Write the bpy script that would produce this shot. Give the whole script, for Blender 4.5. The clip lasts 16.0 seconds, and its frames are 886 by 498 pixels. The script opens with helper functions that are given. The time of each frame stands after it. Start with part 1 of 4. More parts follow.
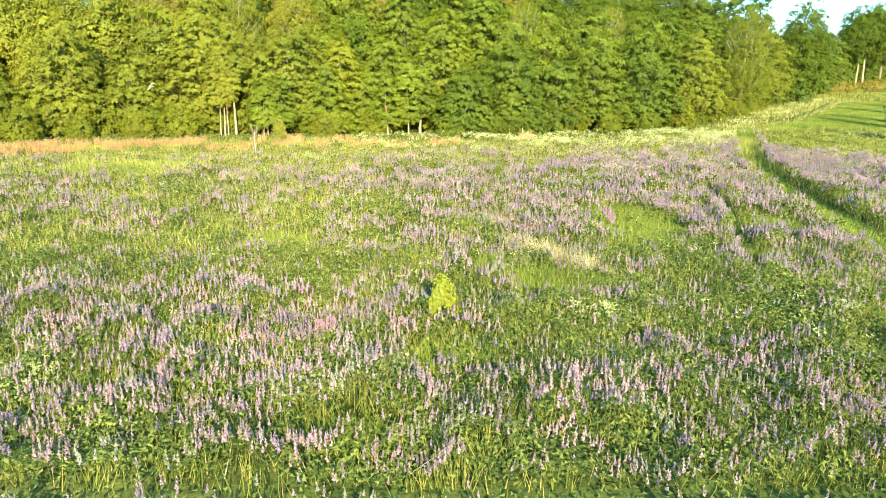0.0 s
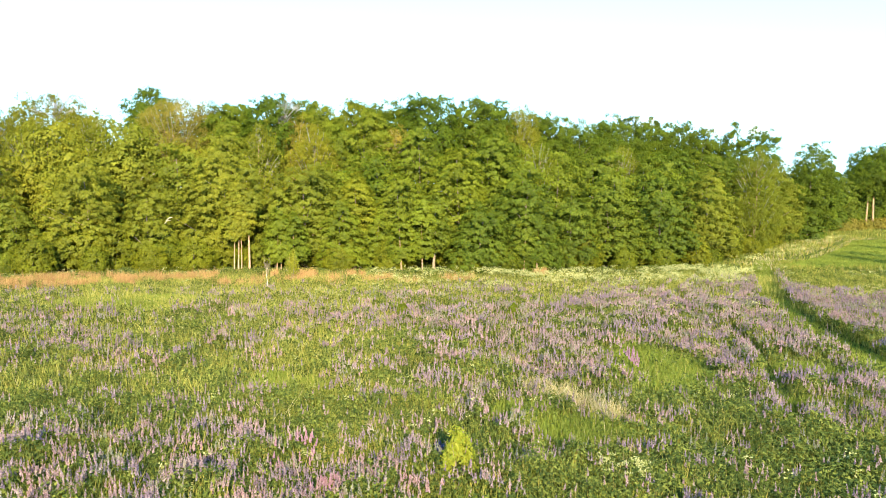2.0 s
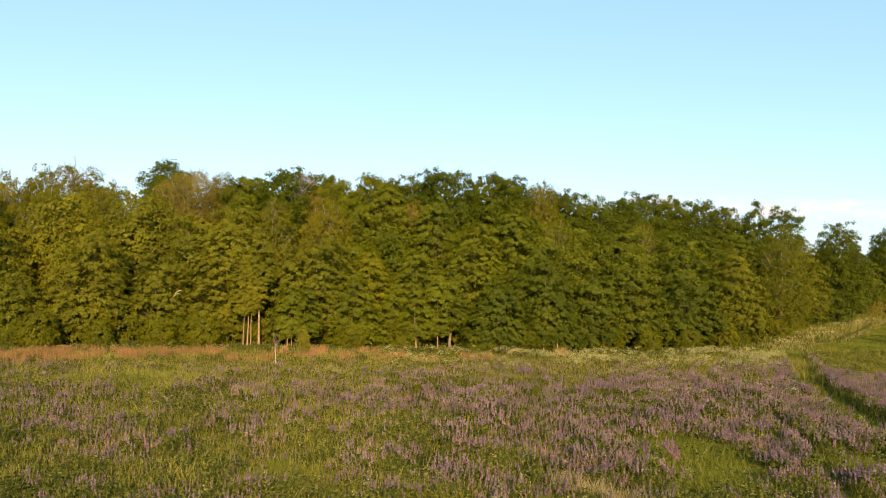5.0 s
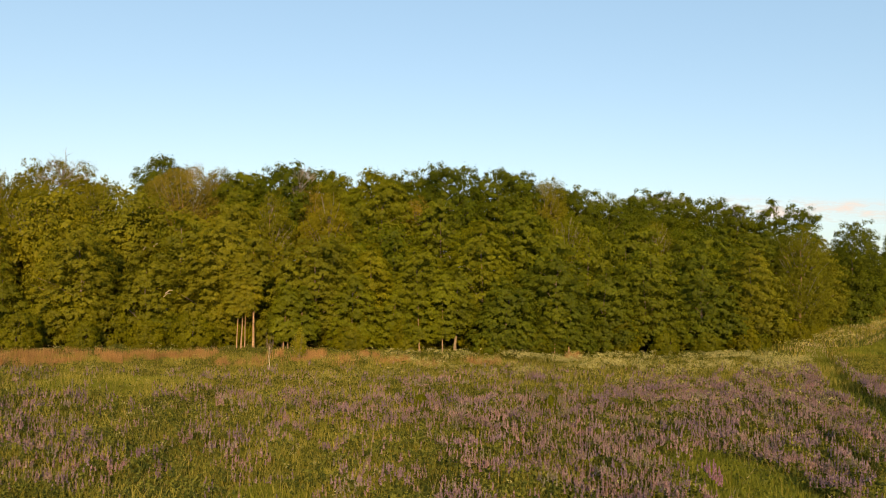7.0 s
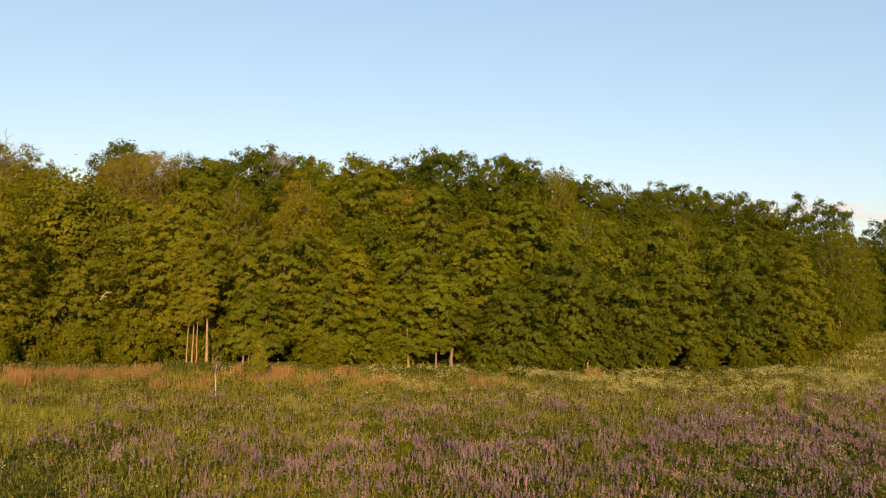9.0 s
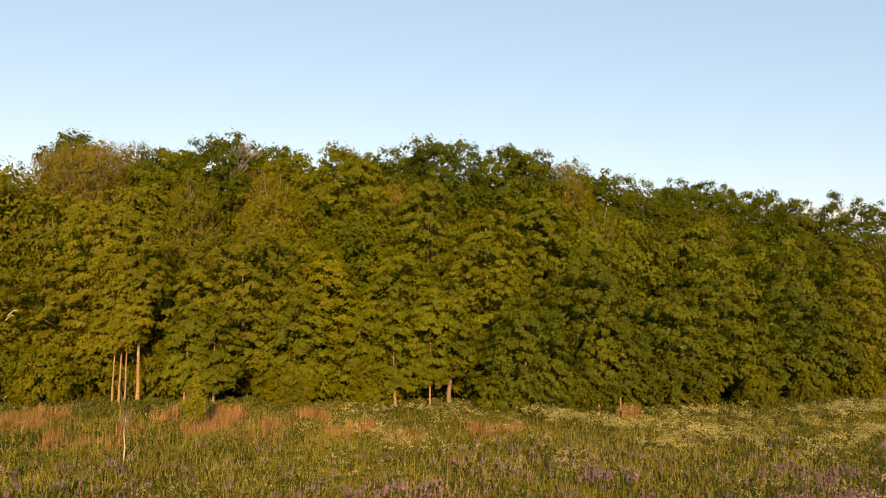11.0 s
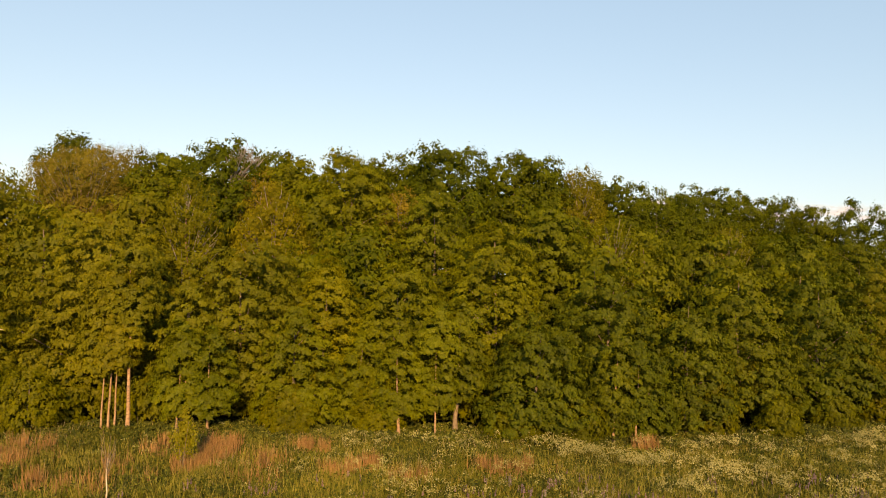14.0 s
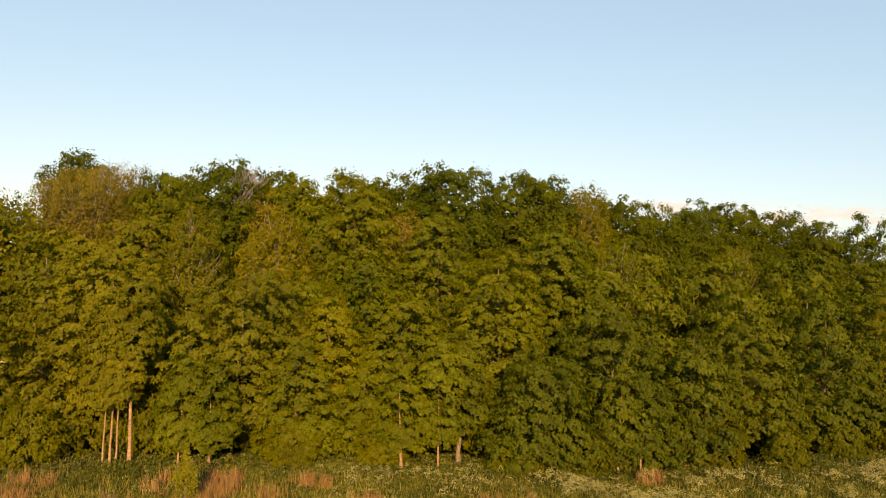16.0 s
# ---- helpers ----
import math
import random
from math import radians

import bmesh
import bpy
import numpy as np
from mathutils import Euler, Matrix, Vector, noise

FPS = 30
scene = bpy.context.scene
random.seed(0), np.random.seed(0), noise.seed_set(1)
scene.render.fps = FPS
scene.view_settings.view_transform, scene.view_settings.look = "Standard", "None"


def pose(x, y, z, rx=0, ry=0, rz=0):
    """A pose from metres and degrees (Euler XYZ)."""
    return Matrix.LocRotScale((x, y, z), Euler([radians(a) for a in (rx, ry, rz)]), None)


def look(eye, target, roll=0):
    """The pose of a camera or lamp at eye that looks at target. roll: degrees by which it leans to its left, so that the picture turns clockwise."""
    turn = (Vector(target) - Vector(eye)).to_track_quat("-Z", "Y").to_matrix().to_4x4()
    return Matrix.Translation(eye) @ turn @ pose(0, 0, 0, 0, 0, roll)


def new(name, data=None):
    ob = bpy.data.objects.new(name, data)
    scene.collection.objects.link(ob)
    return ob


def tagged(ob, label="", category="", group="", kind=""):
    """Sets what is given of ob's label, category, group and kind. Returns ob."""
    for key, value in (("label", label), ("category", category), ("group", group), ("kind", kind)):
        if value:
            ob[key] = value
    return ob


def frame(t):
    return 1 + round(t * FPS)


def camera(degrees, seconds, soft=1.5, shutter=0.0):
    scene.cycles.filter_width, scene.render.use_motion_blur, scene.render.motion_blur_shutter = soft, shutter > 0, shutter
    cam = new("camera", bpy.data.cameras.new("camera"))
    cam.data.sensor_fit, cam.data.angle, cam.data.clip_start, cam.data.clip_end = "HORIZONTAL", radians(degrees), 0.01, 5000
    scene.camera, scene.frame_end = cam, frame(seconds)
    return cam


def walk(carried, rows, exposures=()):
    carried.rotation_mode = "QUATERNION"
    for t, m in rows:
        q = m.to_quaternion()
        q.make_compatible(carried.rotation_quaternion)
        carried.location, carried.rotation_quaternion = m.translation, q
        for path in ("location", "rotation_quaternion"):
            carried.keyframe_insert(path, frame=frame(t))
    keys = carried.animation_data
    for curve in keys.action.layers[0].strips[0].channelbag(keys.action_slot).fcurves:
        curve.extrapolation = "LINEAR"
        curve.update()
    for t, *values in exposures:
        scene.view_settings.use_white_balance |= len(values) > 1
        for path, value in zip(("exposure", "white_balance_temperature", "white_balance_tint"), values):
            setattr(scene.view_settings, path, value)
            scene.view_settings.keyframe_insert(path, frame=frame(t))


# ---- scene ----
cam = camera(60.8, 16.0, soft=1.05)
PATH = [
    (0, (-0.081, -8.69, 8.272), (-0.046, -6.752, 7.778), 0.5),
    (0.5, (-0.082, -8.576, 8.266), (-0.057, -6.619, 7.858), 0.5),
    (1, (-0.093, -8.225, 8.295), (-0.076, -6.251, 7.971), 0.7),
    (1.5, (-0.127, -7.731, 8.326), (-0.119, -5.745, 8.09), 0.8),
    (2, (-0.17, -7.226, 8.335), (-0.171, -5.232, 8.186), 0.8),
    (2.5, (-0.216, -6.776, 8.332), (-0.225, -4.777, 8.269), 0.9),
    (3, (-0.279, -6.319, 8.293), (-0.295, -4.319, 8.318), 1.0),
    (3.5, (-0.316, -5.855, 8.232), (-0.339, -3.856, 8.291), 1.1),
    (4, (-0.368, -5.331, 8.201), (-0.397, -3.332, 8.259), 1.3),
    (6.5, (-0.59, -2.463, 7.983), (-0.645, -0.465, 8.038), 1.5),
    (7, (-0.681, -0.617, 7.979), (-0.733, 1.382, 8.036), 1.6),
    (7.5, (-0.795, 1.943, 7.922), (-0.843, 3.942, 7.98), 1.6),
    (8, (-0.85, 4.824, 7.855), (-0.895, 6.823, 7.912), 1.6),
    (8.5, (-0.956, 8.092, 7.822), (-0.996, 10.091, 7.88), 1.7),
    (9, (-1.036, 11.443, 7.813), (-1.071, 13.442, 7.874), 1.8),
    (9.2, (-1.047, 12.721, 7.843), (-1.077, 14.72, 7.902), 1.5),
    (11.3, (-1.281, 24.803, 8.429), (-1.303, 26.802, 8.5), 1.9),
    (11.5, (-1.31, 25.381, 8.451), (-1.33, 27.38, 8.521), 2.1),
    (12, (-1.204, 25.772, 8.574), (-1.227, 27.771, 8.642), 2.2),
    (12.5, (-1.108, 25.786, 8.794), (-1.136, 27.785, 8.856), 2.2),
    (13, (-1.203, 25.904, 9.093), (-1.235, 27.903, 9.151), 2.3),
    (13.5, (-1.299, 25.938, 9.444), (-1.336, 27.936, 9.502), 2.3),
    (14, (-1.376, 25.971, 9.852), (-1.416, 27.97, 9.91), 2.2),
    (14.5, (-1.378, 26.038, 10.37), (-1.422, 28.037, 10.428), 2.3),
    (15, (-1.343, 26.112, 10.877), (-1.39, 28.111, 10.936), 2.2),
    (15.5, (-1.308, 26.153, 11.305), (-1.36, 28.151, 11.364), 2.2),
    (16, (-1.245, 26.209, 11.656), (-1.302, 28.207, 11.718), 2.2),
]
EXPOSURES = [(0, 2.54, 5000, -10), (1, 2.44, 5050, -7), (2, 2.12, 5200, -6), (3, 1.60, 5600, -1), (4.2, 1.05, 6300, 9), (6.3, 0.60, 7400, 14), (8, 0.54, 7750, 17), (11.5, 0.67, 8550, 23), (16, 0.64, 8700, 20)]
walk(cam, [(t, look(e, a, r)) for t, e, a, r in PATH], EXPOSURES)

# ---- world, sun and exposure ----
SUN_AZ, SUN_EL = 8.0, 19.0          # degrees: the sun stands low behind the path, a touch to its right
world = bpy.data.worlds.new("evening_sky")
scene.world = world
world.use_nodes = True
wn = world.node_tree
sky = wn.nodes.new("ShaderNodeTexSky")
sky.sky_type = "NISHITA"
sky.sun_disc = False
sky.sun_elevation = radians(SUN_EL)
sky.sun_rotation = radians(180 - SUN_AZ)
sky.air_density, sky.dust_density, sky.ozone_density = 1.0, 1.0, 1.0
# a thin even veil of high haze lies over the clear sky
veil = wn.nodes.new("ShaderNodeMixRGB")
veil.inputs["Fac"].default_value = 0.47
veil.inputs["Color2"].default_value = (1.64, 3.46, 5.40, 1)
wn.links.new(sky.outputs["Color"], veil.inputs["Color1"])
wn.links.new(veil.outputs["Color"], wn.nodes["Background"].inputs["Color"])
wn.nodes["Background"].inputs["Strength"].default_value = 0.135

sun_data = bpy.data.lights.new("sun", "SUN")
sun_data.energy, sun_data.angle, sun_data.color = 4.7, radians(0.6), (1.0, 0.71, 0.36)
sun = new("sun", sun_data)
sun_way = Vector((math.sin(radians(SUN_AZ)) * math.cos(radians(SUN_EL)), -math.cos(radians(SUN_AZ)) * math.cos(radians(SUN_EL)), math.sin(radians(SUN_EL))))
sun.matrix_world = look(sun_way * 300, (0, 0, 0))


# ---- materials ----
def material(name, build):
    m = bpy.data.materials.new(name)
    m.use_nodes = True
    t = m.node_tree
    t.nodes.clear()
    out = t.nodes.new("ShaderNodeOutputMaterial")
    build(t, out)
    return m


def node(t, kind, **inputs):
    n = t.nodes.new(kind)
    for key, value in inputs.items():
        n.inputs[key.replace("_", " ")].default_value = value
    return n


def ramp(t, fac, stops, mode="LINEAR"):
    n = t.nodes.new("ShaderNodeValToRGB")
    n.color_ramp.interpolation = mode
    els = n.color_ramp.elements
    while len(els) < len(stops):
        els.new(0.5)
    for e, (p, c) in zip(els, stops):
        e.position, e.color = p, (*c, 1)
    t.links.new(fac, n.inputs["Fac"])
    return n.outputs["Color"]


def mix(t, fac, a, b, blend="MIX"):
    n = t.nodes.new("ShaderNodeMix")
    n.data_type, n.blend_type = "RGBA", blend
    for socket, value in ((n.inputs[0], fac), (n.inputs[6], a), (n.inputs[7], b)):
        if isinstance(value, bpy.types.NodeSocket):
            t.links.new(value, socket)
        else:
            socket.default_value = value if isinstance(value, float) else (*value, 1)
    return n.outputs[2]


def noise_of(t, scale, detail=3.0, coords="Object"):
    c = t.nodes.new("ShaderNodeTexCoord") if coords != "Position" else t.nodes.new("ShaderNodeNewGeometry")
    n = node(t, "ShaderNodeTexNoise", Scale=scale, Detail=detail)
    t.links.new(c.outputs[coords], n.inputs["Vector"])
    return n.outputs["Fac"]


def foliage(name, colours, spread, glow=0.3, patch=0.35, gloss=0.006, other=()):
    """Leaves: colours over single leaves, patches over boughs, and a shift from plant to plant."""
    def build(t, out):
        g = t.nodes.new("ShaderNodeNewGeometry")
        info = t.nodes.new("ShaderNodeObjectInfo")
        c = ramp(t, g.outputs["Random Per Island"], [(i / (len(colours) - 1), col) for i, col in enumerate(colours)])
        for kinds, grain, lo, hi in other:
            c2 = ramp(t, g.outputs["Random Per Island"], [(i / (len(kinds) - 1), col) for i, col in enumerate(kinds)])
            c = mix(t, ramp(t, noise_of(t, grain, 2.0, "Position"), [(lo, (0, 0, 0)), (hi, (1, 1, 1))]), c, c2)
        n = ramp(t, noise_of(t, patch, 3.0, "Position"), [(0.32, (0.70, 0.72, 0.66)), (0.68, (1.22, 1.20, 1.15))])
        c = mix(t, 1.0, c, n, "MULTIPLY")
        per = ramp(t, info.outputs["Random"], [(0.0, spread[0]), (0.5, spread[1]), (1.0, spread[2])])
        c = mix(t, 1.0, c, per, "MULTIPLY")
        d = node(t, "ShaderNodeBsdfDiffuse", Roughness=0.6)
        tr = node(t, "ShaderNodeBsdfTranslucent")
        gl = node(t, "ShaderNodeBsdfGlossy", Roughness=0.55)
        gl.inputs["Color"].default_value = (0.8, 0.85, 0.8, 1)
        t.links.new(c, d.inputs["Color"])
        t.links.new(mix(t, 1.0, c, (1.25, 1.2, 0.55), "MULTIPLY"), tr.inputs["Color"])
        m1 = node(t, "ShaderNodeMixShader", Fac=glow)
        m2 = node(t, "ShaderNodeMixShader", Fac=gloss)
        t.links.new(d.outputs[0], m1.inputs[1])
        t.links.new(tr.outputs[0], m1.inputs[2])
        t.links.new(m1.outputs[0], m2.inputs[1])
        t.links.new(gl.outputs[0], m2.inputs[2])
        t.links.new(m2.outputs[0], out.inputs["Surface"])
    return material(name, build)


SHIFT = ((0.80, 0.85, 0.86), (0.97, 0.96, 0.94), (1.12, 1.05, 0.92))
LEAF = {
    "maple": foliage("maple_leaves", [(0.077, 0.097, 0.006), (0.101, 0.121, 0.008), (0.129, 0.148, 0.009)], SHIFT),
    "oak": foliage("oak_leaves", [(0.053, 0.072, 0.004), (0.072, 0.095, 0.005), (0.097, 0.118, 0.007)], SHIFT),
    "light_oak": foliage("light_oak_leaves", [(0.081, 0.098, 0.005), (0.106, 0.124, 0.007), (0.140, 0.151, 0.009)], SHIFT),
    "birch": foliage("birch_leaves", [(0.100, 0.107, 0.007), (0.134, 0.133, 0.010), (0.174, 0.164, 0.014)], SHIFT),
    "rusty": foliage("young_bronze_leaves", [(0.127, 0.108, 0.015), (0.156, 0.132, 0.019), (0.191, 0.159, 0.025)], SHIFT),
    "yellow": foliage("yellow_green_leaves", [(0.100, 0.113, 0.007), (0.123, 0.136, 0.008), (0.151, 0.159, 0.010)], SHIFT),
    "lemon": foliage("lemon_green_leaves", [(0.118, 0.128, 0.007), (0.146, 0.153, 0.009), (0.175, 0.176, 0.011)], SHIFT),
    "olive": foliage("olive_leaves", [(0.107, 0.114, 0.009), (0.135, 0.138, 0.009), (0.167, 0.168, 0.014)], SHIFT),
    "alder": foliage("alder_leaves", [(0.057, 0.078, 0.006), (0.078, 0.099, 0.008), (0.102, 0.122, 0.009)], SHIFT),
    "bush": foliage("hazel_leaves", [(0.070, 0.081, 0.003), (0.097, 0.104, 0.005), (0.124, 0.129, 0.007)], SHIFT),
    "shrub": foliage("lime_green_leaves", [(0.136, 0.147, 0.010), (0.183, 0.187, 0.015), (0.237, 0.223, 0.025)], SHIFT),
}
PLAIN = ((1, 1, 1),) * 3
WEED = foliage("meadow_leaves", [(0.030, 0.044, 0.009), (0.073, 0.087, 0.017), (0.168, 0.175, 0.033)], PLAIN, 0.3, 0.30)
GRASS = foliage("meadow_grass", [(0.082, 0.102, 0.012), (0.138, 0.148, 0.021), (0.286, 0.228, 0.060)], PLAIN, 0.3, 0.22)
YELLOW = foliage("yellowing_grass", [(0.157, 0.153, 0.027), (0.226, 0.214, 0.042), (0.315, 0.279, 0.079)], PLAIN, 0.3, 0.3)
MOWN = foliage("short_grass", [(0.099, 0.121, 0.016), (0.139, 0.162, 0.022), (0.193, 0.202, 0.034)], PLAIN, 0.3, 0.15)
STRAW = foliage("pale_straw", [(0.258, 0.202, 0.116), (0.344, 0.275, 0.168), (0.430, 0.361, 0.232)], PLAIN, 0.2, 0.5)
RUST = foliage("rust_red_grass", [(0.194, 0.104, 0.046), (0.278, 0.159, 0.068), (0.379, 0.242, 0.116)], PLAIN, 0.2, 0.5)
LUPIN = foliage("lupin_flowers", [(0.147, 0.095, 0.123), (0.214, 0.141, 0.168), (0.276, 0.200, 0.224)], PLAIN, 0.2, 0.40, other=(
    ([(0.104, 0.096, 0.074), (0.152, 0.139, 0.109), (0.205, 0.186, 0.152)], 0.8, 0.52, 0.59),
    ([(0.112, 0.074, 0.118), (0.168, 0.116, 0.165), (0.228, 0.170, 0.209)], 0.50, 0.50, 0.57),
    ([(0.158, 0.089, 0.118), (0.225, 0.140, 0.165), (0.284, 0.202, 0.203)], 0.55, 0.55, 0.61)))
MAGENTA = foliage("magenta_flowers", [(0.171, 0.086, 0.145), (0.234, 0.126, 0.187), (0.279, 0.180, 0.230)], PLAIN, 0.15)
# blue petals, darkened to carry the bluish shade next to the shrub as well
BLUE_SHADE = foliage("blue_flowers_and_shade", [(0.045, 0.045, 0.10), (0.06, 0.055, 0.15), (0.10, 0.08, 0.18)], PLAIN, 0.15)
UMBEL = foliage("white_umbels", [(0.233, 0.222, 0.084), (0.296, 0.282, 0.116), (0.358, 0.343, 0.161)], PLAIN, 0.2)


def bark(name, a, b, marks=None):
    def build(t, out):
        n = noise_of(t, 5.0, 5.0)
        c = ramp(t, n, [(0.3, a), (0.7, b)])
        if marks:
            w = node(t, "ShaderNodeTexNoise", Scale=3.0, Detail=2.0)
            mp = node(t, "ShaderNodeMapping")
            mp.inputs["Scale"].default_value = (1.0, 1.0, 5.0)
            co = t.nodes.new("ShaderNodeTexCoord")
            t.links.new(co.outputs["Object"], mp.inputs["Vector"])
            t.links.new(mp.outputs[0], w.inputs["Vector"])
            c = mix(t, ramp(t, w.outputs["Fac"], [(0.58, (0, 0, 0)), (0.64, (1, 1, 1))]), c, marks)
        p = node(t, "ShaderNodeBsdfPrincipled", Roughness=0.9)
        t.links.new(c, p.inputs["Base Color"])
        bm = node(t, "ShaderNodeBump", Strength=0.5, Distance=0.03)
        t.links.new(noise_of(t, 14.0, 4.0), bm.inputs["Height"])
        t.links.new(bm.outputs[0], p.inputs["Normal"])
        t.links.new(p.outputs[0], out.inputs["Surface"])
    return material(name, build)


BARK = bark("grey_brown_bark", (0.10, 0.075, 0.05), (0.24, 0.18, 0.12))
PALE_BARK = bark("pale_pinkish_bark", (0.21, 0.125, 0.065), (0.39, 0.255, 0.15), (0.16, 0.11, 0.08))
TWIG_BARK = bark("grey_twigs", (0.20, 0.17, 0.14), (0.34, 0.30, 0.26))
DEAD_WOOD = bark("bleached_wood", (0.36, 0.29, 0.20), (0.54, 0.46, 0.34))


def build_ground(t, out):
    big = ramp(t, noise_of(t, 0.09, 4.0, "Position"), [(0.35, (0.036, 0.046, 0.010)), (0.65, (0.066, 0.072, 0.018))])
    fine = ramp(t, noise_of(t, 2.2, 6.0, "Position"), [(0.3, (0.55, 0.55, 0.55)), (0.7, (1.35, 1.30, 1.20))])
    p = node(t, "ShaderNodeBsdfDiffuse", Roughness=1.0)
    t.links.new(mix(t, 1.0, big, fine, "MULTIPLY"), p.inputs["Color"])
    bm = node(t, "ShaderNodeBump", Strength=0.8, Distance=0.15)
    t.links.new(noise_of(t, 3.5, 6.0, "Position"), bm.inputs["Height"])
    t.links.new(bm.outputs[0], p.inputs["Normal"])
    t.links.new(p.outputs[0], out.inputs["Surface"])


GROUND = material("meadow_soil", build_ground)


# ---- mesh helpers ----
def mesh_of(name, verts, faces, mat, smooth=False):
    """A mesh from arrays of corners and of faces with one number of sides."""
    verts, faces = np.asarray(verts, np.float32).reshape(-1, 3), np.asarray(faces, np.int32)
    me = bpy.data.meshes.new(name)
    n, k = faces.shape
    me.vertices.add(len(verts))
    me.vertices.foreach_set("co", verts.ravel())
    me.loops.add(n * k)
    me.loops.foreach_set("vertex_index", faces.ravel())
    me.polygons.add(n)
    me.polygons.foreach_set("loop_start", np.arange(0, n * k, k, dtype=np.int32))
    if smooth:
        me.polygons.foreach_set("use_smooth", np.ones(n, bool))
    me.materials.append(mat)
    me.update(calc_edges=True)
    return me


def part(name, me, parent, label=""):
    ob = new(name, me)
    ob.parent = parent
    return tagged(ob, label=label)


def unit(v):
    return v / np.maximum(np.linalg.norm(v, axis=-1, keepdims=True), 1e-9)


def kites(c, normal, along, length, width):
    """Leaves: one four-cornered blade at each centre c."""
    d = unit(along - normal * np.sum(along * normal, axis=-1, keepdims=True))
    w = np.cross(normal, d)
    L, W = length[:, None], width[:, None]
    fold = normal * W * 0.25
    v = np.stack([c - d * L * 0.5, c + w * W * 0.5 - d * L * 0.08 + fold, c + d * L * 0.5, c - w * W * 0.5 - d * L * 0.08 + fold], axis=1)
    return v.reshape(-1, 3), np.arange(len(c) * 4).reshape(-1, 4)


def leaflets(c, normal, along, length, width):
    """Small leaves: one triangle at each centre c."""
    d = unit(along - normal * np.sum(along * normal, axis=-1, keepdims=True))
    w = np.cross(normal, d)
    L, W = length[:, None], width[:, None]
    v = np.stack([c - d * L * 0.4 - w * W * 0.5, c - d * L * 0.3 + w * W * 0.5, c + d * L * 0.6], axis=1)
    return v.reshape(-1, 3), np.arange(len(c) * 3).reshape(-1, 3)


def tubes(paths, sides=7):
    """Tapered tubes along lists of (point, radius)."""
    V, F, base = [], [], 0
    ang = np.linspace(0, 2 * math.pi, sides, endpoint=False)
    for path in paths:
        pts = np.array([p for p, _ in path], float)
        for i, (p, rad) in enumerate(path):
            way = unit(pts[min(i + 1, len(pts) - 1)] - pts[max(i - 1, 0)])
            a = unit(np.cross(way, (0.31, 0.95, 0.07) if abs(way[1]) < 0.9 else (1.0, 0.1, 0.0)))
            b = np.cross(way, a)
            V.append(np.array(p) + rad * (np.cos(ang)[:, None] * a + np.sin(ang)[:, None] * b))
        for i in range(len(path) - 1):
            for j in range(sides):
                k = (j + 1) % sides
                F.append((base + i * sides + j, base + i * sides + k, base + (i + 1) * sides + k, base + (i + 1) * sides + j))
        base += len(path) * sides
    return np.concatenate(V), F


GRIDS = {}


def field(x, y, scale, seed):
    """Smooth value noise, 0 to 1, over the plan."""
    if seed not in GRIDS:
        GRIDS[seed] = np.random.default_rng(1000 + seed).random((256, 256))
    g = GRIDS[seed]
    u, v = np.asarray(x) / scale + 100.37, np.asarray(y) / scale + 100.71
    i, j = np.floor(u).astype(int), np.floor(v).astype(int)
    a, b = u - i, v - j
    a, b = a * a * (3 - 2 * a), b * b * (3 - 2 * b)
    i, j = i % 255, j % 255
    return (g[i, j] * (1 - a) + g[i + 1, j] * a) * (1 - b) + (g[i, j + 1] * (1 - a) + g[i + 1, j + 1] * a) * b


def soft(v, lo, hi):
    s = np.clip((v - lo) / (hi - lo), 0, 1)
    return s * s * (3 - 2 * s)


# ---- the plan of the meadow ----
EDGE = [(-75, 50), (-55, 55), (-40, 60.5), (-30, 65), (-20, 68), (0, 70.5), (10, 71.5), (19, 73.6), (26.5, 77.2), (34.4, 86.4), (43, 97.5), (51, 111), (59.3, 125.5), (70, 143), (96, 185), (120, 218), (145, 255)]
TRACK = [(42, 92), (38.1, 83.2), (34.6, 74.4), (31.2, 65.5), (27.8, 56.7), (25.3, 49), (23.6, 42.1), (22.1, 33.2), (21.2, 27.4), (19.6, 19), (18.4, 10), (17.5, 0)]
RUTS = ([(23.5, 65.2), (21.6, 61.8), (19.9, 58.2), (18.8, 54.3), (18.4, 50.2), (18.4, 45.0), (18.2, 42.5)], [(18.0, 40.4), (16.9, 35.2), (16.7, 33.2), (16.2, 31.2), (15.0, 27.1), (14.1, 23.8), (13.2, 21.1), (12.7, 19.5)])
FAR_PATH = [(40.3, 86.5), (49.7, 97.1), (59.2, 111.1), (67.1, 122.7), (77.5, 139.6), (85.4, 144.5), (112, 160)]


def edge_y(x):
    return np.interp(x, [p[0] for p in EDGE], [p[1] for p in EDGE])


def far_from(x, y, line):
    """Distance of points from a line of the plan."""
    best = np.full(np.shape(x), 1e9)
    for (ax, ay), (bx, by) in zip(line, line[1:]):
        dx, dy = bx - ax, by - ay
        s = np.clip(((x - ax) * dx + (y - ay) * dy) / (dx * dx + dy * dy), 0, 1)
        best = np.minimum(best, np.hypot(x - ax - s * dx, y - ay - s * dy))
    return best


def track_x(y):
    line = TRACK[:0:-1] + FAR_PATH
    return np.interp(y, [p[1] for p in line], [p[0] for p in line])


def blob(x, y, cx, cy, rx, ry):
    return np.exp(-((x - cx) / rx) ** 2 - ((y - cy) / ry) ** 2)


